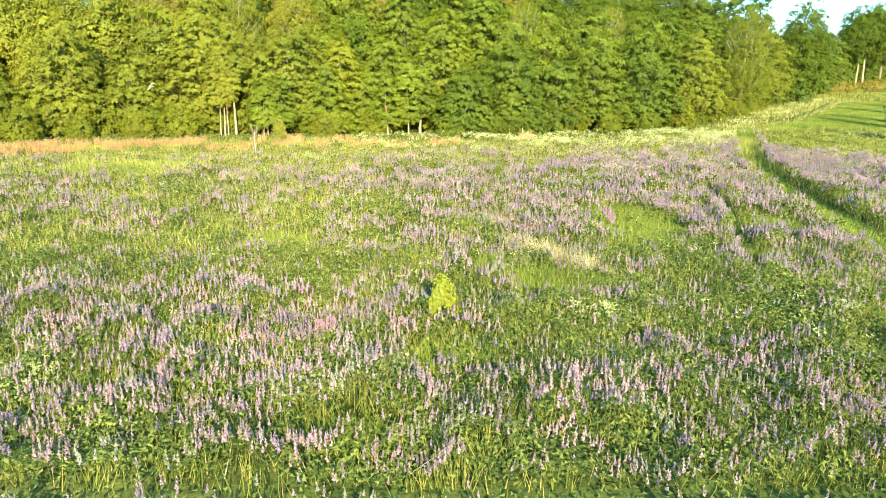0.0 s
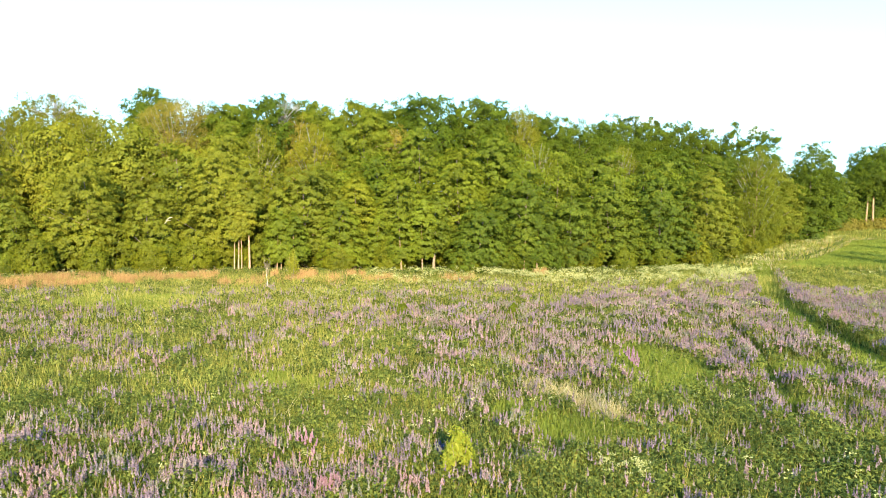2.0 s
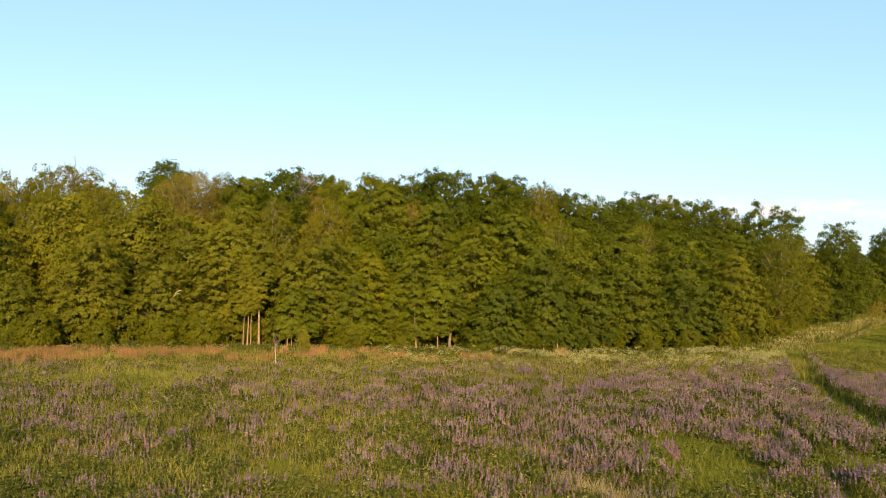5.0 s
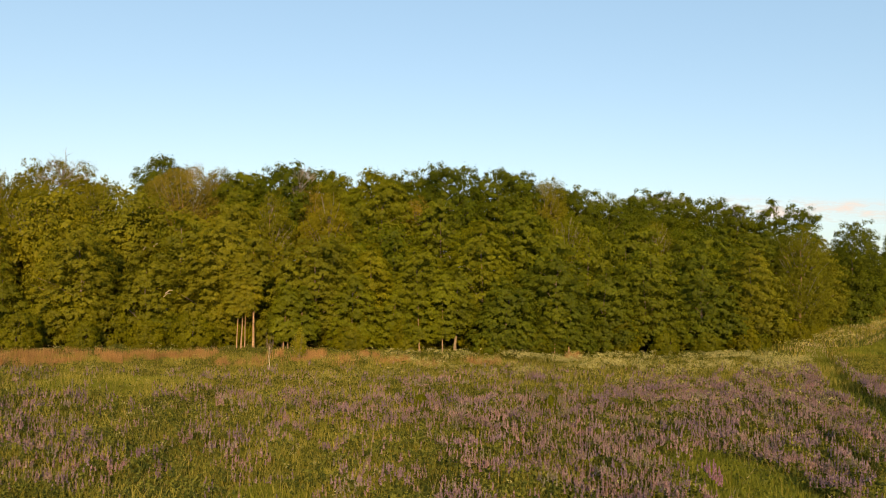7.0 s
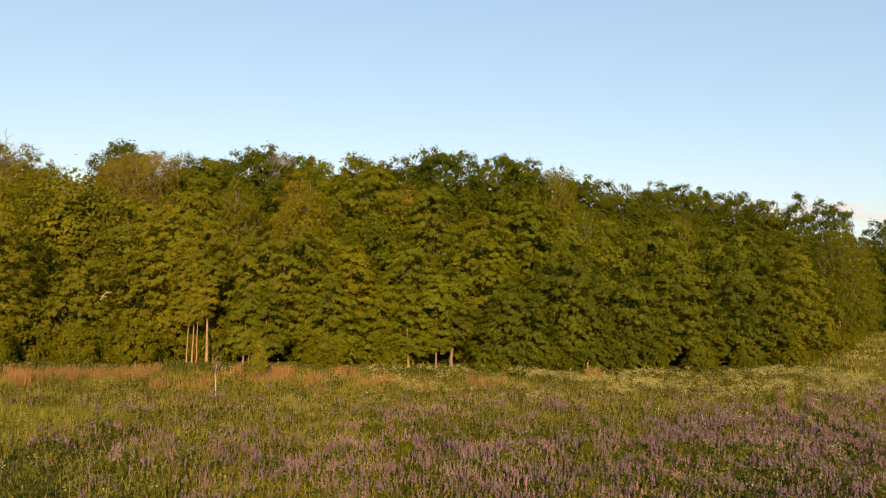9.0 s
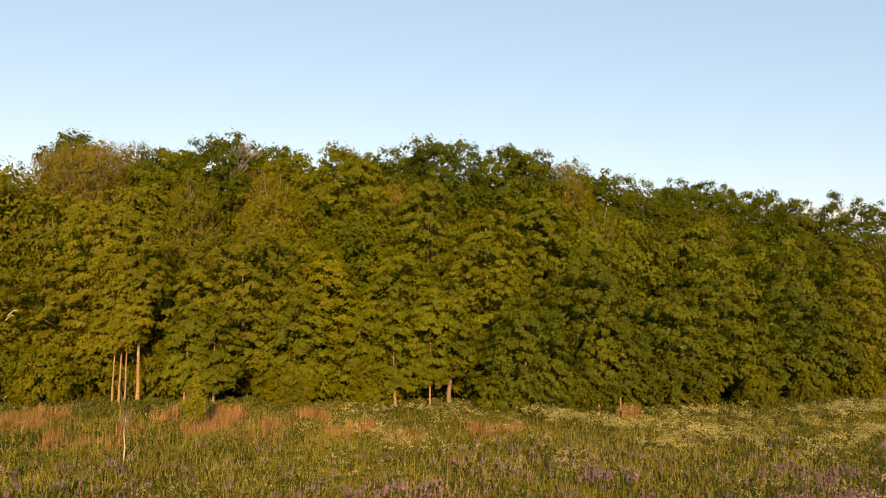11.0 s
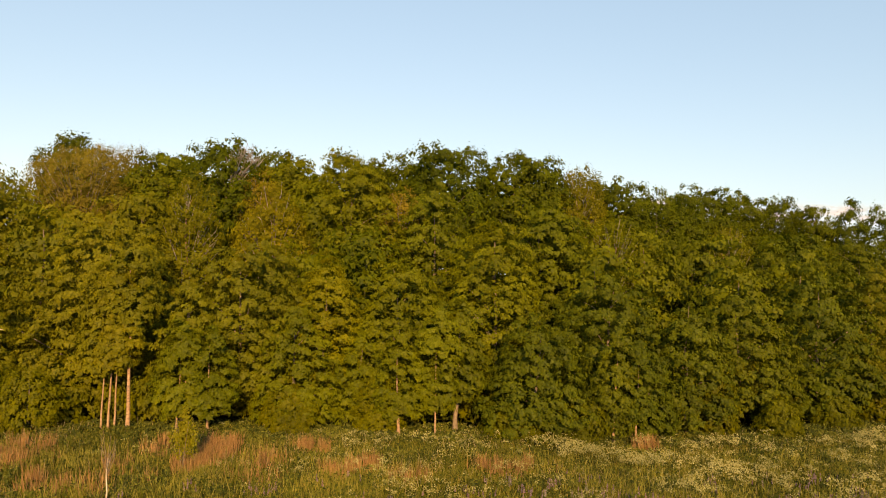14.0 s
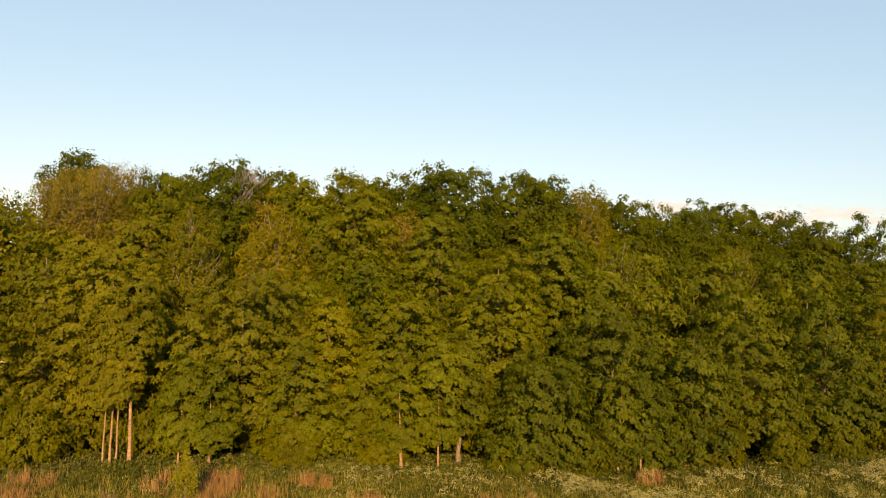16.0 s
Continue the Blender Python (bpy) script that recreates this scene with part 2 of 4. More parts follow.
def open_track(x, y):
    """0 on the wheel tracks and paths, 1 on the uncut meadow."""
    w = 0.25 * (field(x, y, 1.5, 3) - 0.5)
    a = soft(far_from(x, y, TRACK) + w, 0.90, 1.15)
    b = soft(np.minimum.reduce([far_from(x, y, line) for line in RUTS]) + w, 0.26, 0.46)
    c = soft(far_from(x, y, FAR_PATH) + w, 0.3, 0.55)
    return a * b * c


def mown(x, y):
    """1 where the field right of the track is cut short."""
    return soft(x - track_x(y), 1.6, 3.0) * soft(y + 3.0 * field(x, y, 6, 9), 82.0, 86.0) * soft(edge_y(x) - y, 4.0, 6.0)


def grass_patch(x, y):
    """1 in the patches of plain grass with no flowers."""
    g = np.maximum.reduce([blob(x, y, 10.2, 28.6, 2.7, 5.4), 0.75 * blob(x, y, 2.9, 20.6, 1.6, 2.2), 0.9 * blob(x, y, -22, 46, 6.5, 5.0), 0.8 * blob(x, y, 4.6, 18.6, 2.6, 1.8), 0.8 * blob(x, y, 17.2, 28.0, 1.9, 2.6), 0.8 * blob(x, y, 14.7, 22.2, 1.6, 1.2), 0.6 * blob(x, y, -6.5, 24, 3.5, 3), 0.6 * blob(x, y, 0.5, 11.0, 2.2, 1.8), 0.7 * blob(x, y, -1.9, 6.6, 1.6, 1.0)])
    return soft(g + 0.25 * (field(x, y, 1.2, 5) - 0.5), 0.32, 0.55)


def straw_patch(x, y):
    return soft(np.maximum.reduce([blob(x, y, cx, cy, 0.75, 0.8) for cx, cy in ((3.8, 24.3), (4.6, 23.1), (5.4, 21.9), (6.2, 20.8))]) + 0.5 * (field(x, y, 0.7, 6) - 0.5), 0.25, 0.75)


def border(x, y):
    """How far a point lies out from the wood's edge, in metres."""
    return edge_y(x) - y


def lupin_cover(x, y):
    n = 0.55 * field(x, y, 6.5, 1) + 0.45 * field(x, y, 1.7, 2)
    n = n + 0.30 * blob(x, y, 13.8, 30, 2.2, 4) + 0.25 * blob(x, y, 5.5, 29, 3, 3) + 0.2 * blob(x, y, 0, 38, 7, 5) + 0.3 * blob(x, y, -5, 13, 5, 3.5) + 0.3 * blob(x, y, -8, 8, 4, 3) + 0.25 * blob(x, y, 8, 8, 6, 3) + 0.25 * blob(x, y, 16, 22, 3, 5) + 0.35 * blob(x, y, 33, 56, 7, 9) + 0.12 * blob(x, y, 14, 48, 6, 9)
    n = n + 0.25 * np.exp(-((rut_gap(x, y) - 0.8) / 0.4) ** 2)
    n = n - 0.22 * blob(x, y, -6, 25, 6, 4) - 0.15 * blob(x, y, -14, 31, 7, 5)
    n = n + 0.10 * soft(x - 0.1 * y, 0, 8) * soft(y, 18, 28)
    p = 0.10 + 0.90 * soft(n, 0.40, 0.60)
    # right of the track the lupins end at a slanting line
    p = p * (1 - soft(x - track_x(y), 1.0, 2.0) * soft(y + 0.8 * (x - 31) + 3.0 * field(x, y, 3.0, 8), 60.0, 63.0))
    p = p * open_track(x, y) * (1 - mown(x, y)) * (1 - grass_patch(x, y)) * (1 - straw_patch(x, y))
    left = soft(-x, 6, 14)
    p = p * (1 - 0.35 * soft(-x - 0.12 * y, -2, 8) * soft(y, 22, 36))
    return p * soft(border(x, y) - 3.0 * left, 7.0, 23.0)


def rust_cover(x, y):
    b = border(x, y)
    band = soft(-x, 8, 16) * soft(b, 1.0, 2.5) * (1 - soft(b, 7.5, 12.0)) * soft(x, -60, -50)
    p = band * soft(0.6 * field(x, y, 3.0, 11) + 0.4 * field(x, y, 0.9, 13), 0.53, 0.65) * (1 - grass_patch(x, y))
    spots = np.maximum.reduce([blob(x, y, cx, cy, 1.1, 0.8) for cx, cy in ((-13.2, 61.8), (-13.9, 66.0), (-17.1, 61.2), (-6.7, 62.0), (-5.2, 63.3), (-3.4, 61.6), (0.6, 64.2), (1.6, 63.2), (2.4, 64.6), (-8.5, 66.5), (10.2, 70.6))])
    p = np.maximum(p, 0.9 * soft(spots + 0.9 * (field(x, y, 0.7, 12) - 0.5), 0.40, 0.85))
    return p * (0.10 + 0.90 * soft(field(x, y, 0.40, 19), 0.40, 0.70))


def umbel_cover(x, y):
    b = border(x, y)
    p = (0.35 + 0.65 * soft(x, 0, 9)) * soft(x, -12, -2) * soft(b, 0.8, 2.0) * (1 - soft(b, 7.0, 19.0)) * soft(0.5 * field(x, y, 2.6, 14) + 0.5 * field(x, y, 0.8, 16), 0.44, 0.66)
    p = np.maximum(p, (0.012 + 0.035 * soft(x, 6, 16) * soft(y, 30, 45)) * soft(field(x, y, 4.0, 15), 0.45, 0.7))
    return p * open_track(x, y) * (1 - mown(x, y)) * (1 - 0.8 * rust_cover(x, y))


def sown(rng, count, cover, y0, y1):
    """Random places in the fan of meadow that the path looks over, kept by a cover from 0 to 1."""
    X, Y, have = [], [], 0
    for _ in range(24):
        y = rng.uniform(y0, y1, count * 3)
        half = 0.62 * (y + 9) + 2.5
        keep = rng.random(len(y)) < half / half.max()
        y, half = y[keep], half[keep]
        u = rng.uniform(-1, 1, len(y))
        # ragged margins
        x = u * half + np.where(np.abs(u) > 0.93, np.sign(u) * rng.exponential(3.0, len(y)), 0)
        y = np.where((y < 4.5) & (y0 < 5), y - rng.exponential(3.0, len(y)), y)
        keep = (y < edge_y(x) + 2.0) & (rng.random(len(y)) < cover(x, y))
        X.append(x[keep]), Y.append(y[keep])
        have += keep.sum()
        if have >= count:
            break
    x, y = np.concatenate(X)[:count], np.concatenate(Y)[:count]
    if y0 > 5:
        return x, y
    # thinner growth on the meadow round about
    n = len(x) // 7
    xo, yo = rng.uniform(-62, 62, n * 2), rng.uniform(-32, 66, n * 2)
    keep = (np.abs(xo) > 0.62 * (yo + 9) + 2.5) & (yo < edge_y(xo) - 1) & (rng.random(n * 2) < cover(xo, yo))
    return np.concatenate([x, xo[keep][:n]]), np.concatenate([y, yo[keep][:n]])


def rut_gap(x, y):
    return np.minimum.reduce([far_from(x, y, line) for line in RUTS])


def growth(x, y):
    """Height of the leafy growth: mounds and hollows."""
    bank = soft(x - track_x(y), 0.5, 1.1) * (1 - soft(x - track_x(y), 1.6, 3.5)) * (1 - soft(y, 78, 84))
    lower = 1 + 0.12 * (1 - soft(y, 9, 26)) - 0.45 * soft(y, 40, 56)
    return 0.03 + lower * (0.75 * field(x, y, 0.7, 42) ** 2.2 + 0.50 * field(x, y, 1.5, 44) ** 2.0 + 0.36 * field(x, y, 3.4, 43) ** 1.6) + 0.30 * bank + 0.26 * np.exp(-((rut_gap(x, y) - 0.75) / 0.35) ** 2)


# ---- ground ----
def ground():
    n = 120
    # rows lie close together near the path and spread out to the horizon
    s = np.linspace(-1, 1, n)
    xs = np.sign(s) * (np.abs(s) ** 3.0) * 3600
    ys = 40 + np.sign(s) * (np.abs(s) ** 3.0) * 3600
    X, Y = np.meshgrid(xs, ys, indexing="ij")
    Z = 0.10 * (field(X, Y, 9.0, 21) - 0.5) - 0.02
    V = np.stack([X, Y, Z], -1).reshape(-1, 3)
    I = np.arange(n * n).reshape(n, n)
    F = np.stack([I[:-1, :-1], I[1:, :-1], I[1:, 1:], I[:-1, 1:]], -1).reshape(-1, 4)
    return tagged(new("ground", mesh_of("ground", V, F, GROUND, True)), "green meadow ground with bare earth between the plants", "ground", kind="structure")


ground()


def stuff(name, V, F, mat, label, category):
    return tagged(new(name, mesh_of(name, V, F, mat)), label, category, kind="stuff")


def blades(rng, x, y, h, width, lean=0.35):
    """Grass blades: one narrow triangle each, leaning at random."""
    n = len(x)
    az = rng.uniform(0, 2 * math.pi, n)
    across = np.stack([np.cos(az), np.sin(az), np.zeros(n)], -1) * (width / 2)[:, None]
    root = np.stack([x, y, np.full(n, -0.05)], -1)
    tip = root + np.stack([rng.normal(0, lean, n) * h, rng.normal(0, lean, n) * h, h + 0.05], -1)
    V = np.stack([root - across, root + across, tip], 1).reshape(-1, 3)
    return V, np.arange(n * 3).reshape(-1, 3)


def meadow_grass():
    rng = np.random.default_rng(5)
    X, Y = [], []
    for count, y0, y1 in ((34000, 2, 24), (48000, 24, 46), (100000, 46, 76)):
        x, y = sown(rng, count, lambda x, y: (0.15 + 0.85 * soft(0.5 * field(x, y, 2.2, 31) + 0.5 * field(x, y, 0.8, 29), 0.3, 0.65)) * (0.01 + 0.99 * open_track(x, y)) * (1 - 0.97 * mown(x, y)) * (1 - 0.8 * grass_patch(x, y)), y0, y1)
        X.append(x), Y.append(y)
    x, y = np.concatenate(X), np.concatenate(Y)
    tall = 0.12 + 0.75 * growth(x, y) + 0.25 * field(x, y, 3.0, 32) * (1 - 0.4 * soft(y, 40, 56))
    h = tall * rng.uniform(0.6, 1.15, len(x))
    V, F = blades(rng, x, y, h, rng.uniform(0.018, 0.04, len(x)) * (1 + 0.3 * soft(y, 20, 40)), 0.30)
    stuff("meadow_grass", V, F, GRASS, "tall green and yellowing meadow grass among the lupins", "grass")


def yellow_grass():
    rng = np.random.default_rng(15)
    cover = lambda x, y: np.maximum(soft(-x - 0.02 * y, 0, 7), 0.6 * soft(y, 46, 56)) * soft(border(x, y), 1.5, 5) * (0.15 + 0.85 * soft(field(x, y, 2.0, 38), 0.35, 0.65))
    x, y = sown(rng, 40000, cover, 22, 70)
    V, F = blades(rng, x, y, 0.18 + growth(x, y) * 0.8 + rng.uniform(0.0, 0.25, len(x)), rng.uniform(0.03, 0.06, len(x)), 0.3)
    stuff("yellow_grass", V, F, YELLOW, "yellowing meadow grass in loose stands", "grass")


def short_grass():
    rng = np.random.default_rng(6)
    x, y = sown(rng, 60000, lambda x, y: mown(x, y), 60, 190)
    x2, y2 = sown(rng, 30000, lambda x, y: 1 - open_track(x, y), 5, 92)
    x3, y3 = sown(rng, 62000, lambda x, y: grass_patch(x, y), 5, 60)
    n1, n2, n3 = len(x), len(x2), len(x3)
    x, y = np.concatenate([x, x2, x3]), np.concatenate([y, y2, y3])
    h = np.concatenate([rng.uniform(0.12, 0.3, n1), rng.uniform(0.06, 0.2, n2), rng.uniform(0.15, 0.42, n3)])
    w = np.concatenate([rng.uniform(0.08, 0.16, n1), rng.uniform(0.03, 0.06, n2), rng.uniform(0.05, 0.09, n3)])
    V, F = blades(rng, x, y, h, w, 0.4)
    stuff("short_grass", V, F, MOWN, "short green grass on the wheel tracks and cut strips", "grass")


def meadow_leaves():
    rng = np.random.default_rng(7)
    cover = lambda x, y: (0.35 + 0.65 * field(x, y, 1.3, 41)) * open_track(x, y) * (1 - mown(x, y)) * (1 - 0.9 * grass_patch(x, y)) * (1 - 0.9 * straw_patch(x, y)) * (1 - 0.7 * rust_cover(x, y)) * (0.40 + 0.60 * soft(border(x, y), 8, 24))
    X, Y, S = [], [], []
    for count, y0, y1, size in ((140000, 2, 24, 0.70), (130000, 24, 46, 0.95), (115000, 46, 76, 1.0)):
        x, y = sown(rng, count, cover, y0, y1)
        X.append(x), Y.append(y), S.append(np.full(len(x), size))
    x, y, size = np.concatenate(X), np.concatenate(Y), np.concatenate(S)
    n = len(x)
    c = np.stack([x, y, growth(x, y) * np.sqrt(rng.uniform(0.05, 1.0, n))], -1)
    e = 0.08
    slope = np.stack([growth(x - e, y) - growth(x + e, y), growth(x, y - e) - growth(x, y + e), np.full(n, 0.0)], -1) / (2 * e)
    flat = 0.7 + 0.6 * (1 - soft(y, 12, 30))
    nor = unit(rng.normal(0, 0.40, (n, 3)) + 0.8 * slope + np.stack([0 * flat, 0 * flat - 0.08, flat], -1))
    V, F = leaflets(c, nor, rng.normal(0, 1, (n, 3)), size * rng.uniform(0.11, 0.23, n), size * rng.uniform(0.07, 0.14, n))
    stuff("lupin_leaves", V, F, WEED, "dense green lupin leaves and meadow herbs", "plants")


def outer_meadow():
    """The same growth, coarser, on the meadow round about."""
    rng = np.random.default_rng(23)
    n = 190000
    x, y = rng.uniform(-75, 75, n), rng.uniform(-45, 66, n)
    out = ((np.abs(x) > 0.62 * (y + 9) + 1.5) | (y < 3)) & (y < edge_y(x) - 1) & (rng.random(n) < 0.35 + 0.65 * field(x, y, 1.3, 41)) & (open_track(x, y) > 0.5)
    x, y = x[out], y[out]
    n = len(x)
    c = np.stack([x, y, growth(x, y) * np.sqrt(rng.uniform(0.1, 1.0, n))], -1)
    V, F = leaflets(c, unit(rng.normal(0, 0.4, (n, 3)) + np.array([0, -0.1, 0.7])), rng.normal(0, 1, (n, 3)), rng.uniform(0.19, 0.38, n), rng.uniform(0.14, 0.26, n))
    stuff("meadow_herbs", V, F, WEED, "green lupin leaves and herbs on the meadow round about", "plants")
    x, y = x[::6], y[::6]
    keep = rng.random(len(x)) < lupin_cover(x, y)
    V, F = spikes(rng, x[keep], y[keep], 7, 0.13)
    stuff("outer_lupins", V, F, LUPIN, "mauve and violet lupin spikes on the meadow round about", "lupins")


def spikes(rng, x, y, florets, size):
    """Flower spikes: whorls of small florets round an upright stalk, wide below and narrow above."""
    n = len(x)
    ln = rng.uniform(0.12, 0.29, (n, 1)) * (1 + 0.25 * soft(y, 18, 34))[:, None]
    z0 = (growth(x, y) + rng.uniform(-0.14, 0.06, n))[:, None]
    lean = rng.normal(0, 0.10, (n, 2))
    f = np.tile(np.linspace(0, 1, florets), (n, 1))
    a = np.arange(florets) * 2.39996 + rng.uniform(0, 6.28, (n, 1))
    rad = 0.024 * (1.15 - f) * rng.uniform(0.6, 1.2, (n, florets))
    z = z0 + f * ln
    P = np.stack([x[:, None] + lean[:, :1] * f * ln + rad * np.cos(a), y[:, None] + lean[:, 1:] * f * ln + rad * np.sin(a), z], -1).reshape(-1, 3)
    out = np.stack([np.cos(a), np.sin(a), np.full_like(a, 0.35)], -1).reshape(-1, 3)
    sz = (size * (1.0 - 0.5 * f) * rng.uniform(0.8, 1.2, (n, florets))).ravel()
    up = np.zeros_like(out)
    up[:, 2] = 1
    return leaflets(P, unit(out + rng.normal(0, 0.3, out.shape)), up + rng.normal(0, 0.3, out.shape), sz * 1.3, sz)


def lupins():
    rng = np.random.default_rng(8)
    V, F, base = [], [], 0
    for clumps, y0, y1, florets, size in ((3000, 2, 24, 12, 0.060), (3500, 24, 44, 10, 0.080), (3100, 44, 72, 8, 0.092)):
        x, y = sown(rng, clumps, lupin_cover, y0, y1)
        # each plant carries several spikes
        many = rng.integers(1, 6 if y0 < 20 else 7, len(x))
        px, py = np.repeat(x, many), np.repeat(y, many)
        px, py = px + rng.normal(0, 0.19, len(px)), py + rng.normal(0, 0.19, len(py))
        v, f = spikes(rng, px, py, florets, size)
        V.append(v), F.append(f + base)
        base += len(v)
    V, F = np.concatenate(V), np.concatenate(F)
    stuff("lupin_flowers", V, F, LUPIN, "violet, mauve and pale pink lupin spikes in bloom", "lupins")


def flower_clump(x, y, radius, count, mat, label):
    rng = np.random.default_rng(int(abs(x * 100 + y * 10)))
    a, d = rng.uniform(0, 6.28, count), radius * np.sqrt(rng.random(count))
    V, F = spikes(rng, x + d * np.cos(a), y + d * np.sin(a), 24, 0.07)
    V = V - np.array([x, y, 0])
    ob = tagged(new("lupin_clump", mesh_of("lupin_clump", V, F, mat)), label, "lupins", kind="stuff")
    ob.location = (x, y, 0)


def parsley_clump(x, y, radius, heads):
    """A stand of cow parsley: flat cream heads, each of many florets."""
    rng = np.random.default_rng(int(abs(x * 90 + y * 11)))
    a, d = rng.uniform(0, 6.28, heads), radius * np.sqrt(rng.random(heads))
    m = 14
    q, e = rng.uniform(0, 6.28, (heads, m)), 0.09 * np.sqrt(rng.random((heads, m)))
    top = rng.uniform(0.65, 1.0, heads)[:, None]
    c = np.stack([(d * np.cos(a))[:, None] + e * np.cos(q), (d * np.sin(a))[:, None] + e * np.sin(q), top + rng.normal(0, 0.02, (heads, m))], -1).reshape(-1, 3)
    n = heads * m
    V, F = leaflets(c, unit(rng.normal(0, 0.3, (n, 3)) + np.array([0, -0.3, 0.9])), rng.normal(0, 1, (n, 3)), rng.uniform(0.02, 0.045, n), rng.uniform(0.02, 0.045, n))
    ob = tagged(new("cow_parsley_clump", mesh_of("cow_parsley_clump", V, F, UMBEL)), "creamy white cow parsley clump among the lupins", "flowers", kind="stuff")
    ob.location = (x, y, 0)


def tall_grass():
    rng = np.random.default_rng(9)
    x, y = sown(rng, 22000, rust_cover, 40, 76)
    V, F = blades(rng, x, y, rng.uniform(0.40, 0.95, len(x)), rng.uniform(0.025, 0.05, len(x)), 0.16)
    stuff("rust_grass", V, F, RUST, "tall rust-red flowering grass along the wood", "grass")
    pale = lambda x, y: np.maximum(straw_patch(x, y), 0.10 * (1 - soft(border(x, y), 0.5, 4.0)) * soft(field(x, y, 2.5, 52), 0.4, 0.7))
    x, y = sown(rng, 2000, straw_patch, 15, 28)
    x2, y2 = sown(rng, 3500, pale, 45, 76)
    x3, y3 = sown(rng, 5000, lambda x, y: (0.06 + 0.6 * soft(field(x, y, 1.6, 53), 0.55, 0.85)) * open_track(x, y) * (1 - mown(x, y)) * (0.25 + 0.75 * soft(y, 14, 30)), 4.9, 66)
    x4, y4 = sown(rng, 1100, lambda x, y: soft(np.maximum(blob(x, y, -3.3, 9.2, 1.9, 0.9), blob(x, y, -1.5, 10.4, 1.1, 0.9)) + 0.7 * (field(x, y, 0.6, 54) - 0.5), 0.40, 0.85), 6, 13)
    x, y = np.concatenate([x, x2, x3, x4]), np.concatenate([y, y2, y3, y4])
    V, F = blades(rng, x, y, rng.uniform(0.35, 0.85, len(x)), rng.uniform(0.012, 0.03, len(x)), 0.42)
    stuff("straw_grass", V, F, STRAW, "pale dry straw-coloured grass in tufts", "grass")


def umbels():
    """Cow parsley: flat heads of small white florets on thin stems."""
    rng = np.random.default_rng(10)
    x, y = sown(rng, 3600, umbel_cover, 8, 76)
    n, m = len(x), 10
    top = rng.uniform(0.50, 0.90, n)
    a, d = rng.uniform(0, 6.28, (n, m)), 0.17 * np.sqrt(rng.random((n, m)))
    c = np.stack([x[:, None] + d * np.cos(a), y[:, None] + d * np.sin(a), top[:, None] + rng.normal(0, 0.05, (n, m))], -1).reshape(-1, 3)
    nor = unit(rng.normal(0, 0.35, (n * m, 3)) + np.array([0, -0.2, 0.9]))
    V, F = leaflets(c, nor, rng.normal(0, 1, (n * m, 3)), rng.uniform(0.045, 0.09, n * m), rng.uniform(0.04, 0.08, n * m))
    stuff("cow_parsley", V, F, UMBEL, "creamy white cow parsley heads near the wood", "flowers")


def far_flowers():
    """Cow parsley and dry grass between the far path and the wood."""
    rng = np.random.default_rng(18)
    x, y = rng.uniform(36, 90, 30000), rng.uniform(78, 150, 30000)
    d = far_from(x, y, FAR_PATH)
    keep = (d > 0.6) & (d < 5) & (x < track_x(y) + 0.5) & (y < edge_y(x)) & (rng.random(30000) < 0.30 * soft(field(x, y, 2.6, 36), 0.40, 0.75))
    px, py = x[keep], y[keep]
    n, m = len(px), 5
    c = np.stack([np.repeat(px, m) + rng.normal(0, 0.15, n * m), np.repeat(py, m) + rng.normal(0, 0.15, n * m), rng.uniform(0.7, 1.0, n * m)], -1)
    V, F = leaflets(c, unit(rng.normal(0, 0.4, (n * m, 3)) + np.array([0, -0.5, 0.8])), rng.normal(0, 1, (n * m, 3)), rng.uniform(0.08, 0.14, n * m), rng.uniform(0.07, 0.12, n * m))
    stuff("cow_parsley", V, F, UMBEL, "creamy white cow parsley along the path by the wood", "flowers")
    keep = (d > 0.5) & (x < track_x(y) + 2) & (edge_y(x) - y > 0) & (rng.random(30000) < 0.25 + 0.75 * soft(field(x, y, 5.0, 37), 0.35, 0.75))
    px, py = x[keep], y[keep]
    V, F = blades(rng, px, py, rng.uniform(0.25, 0.6, len(px)), rng.uniform(0.02, 0.05, len(px)), 0.3)
    stuff("straw_grass", V, F, STRAW, "dry tan grass at the foot of the far wood", "grass")


def far_grass():
    """Rough grass between the cut strips and the far wood, and on beyond them."""
    rng = np.random.default_rng(16)
    x, y = rng.uniform(26, 150, 90000), rng.uniform(62, 250, 90000)
    keep = (y < edge_y(x) + 1) & (np.abs(x) < 0.68 * (y + 9)) & (rng.random(90000) < 0.3 + 0.7 * field(x, y, 5, 33)) & (mown(x, y) < 0.5) & (far_from(x, y, FAR_PATH) > 0.45) & ((x > track_x(y) - 8) | (y > 74)) & (open_track(x, y) > 0.5)
    x, y = x[keep], y[keep]
    V, F = blades(rng, x, y, rng.uniform(0.4, 0.9, len(x)), rng.uniform(0.08, 0.2, len(x)))
    # the rough strip between the lupins and the cut field
    px, py = rng.uniform(26, 75, 150000), rng.uniform(50, 92, 150000)
    keep = (px - track_x(py) > 1.2) & (py + 0.8 * (px - 31) > 59.5) & (mown(px, py) < 0.6) & (far_from(px, py, FAR_PATH) > 0.45) & (rng.random(150000) < 0.35 + 0.65 * field(px, py, 2.0, 39)) & (px < 0.68 * (py + 9))
    px, py = px[keep], py[keep]
    V2, F2 = blades(rng, px, py, 0.15 + 0.5 * field(px, py, 1.6, 40) * rng.uniform(0.5, 1.2, len(px)), rng.uniform(0.05, 0.12, len(px)))
    V, F = np.concatenate([V, V2]), np.concatenate([F, F2 + len(V)])
    stuff("field_grass", V, F, GRASS, "rough grass at the far side of the field", "grass")


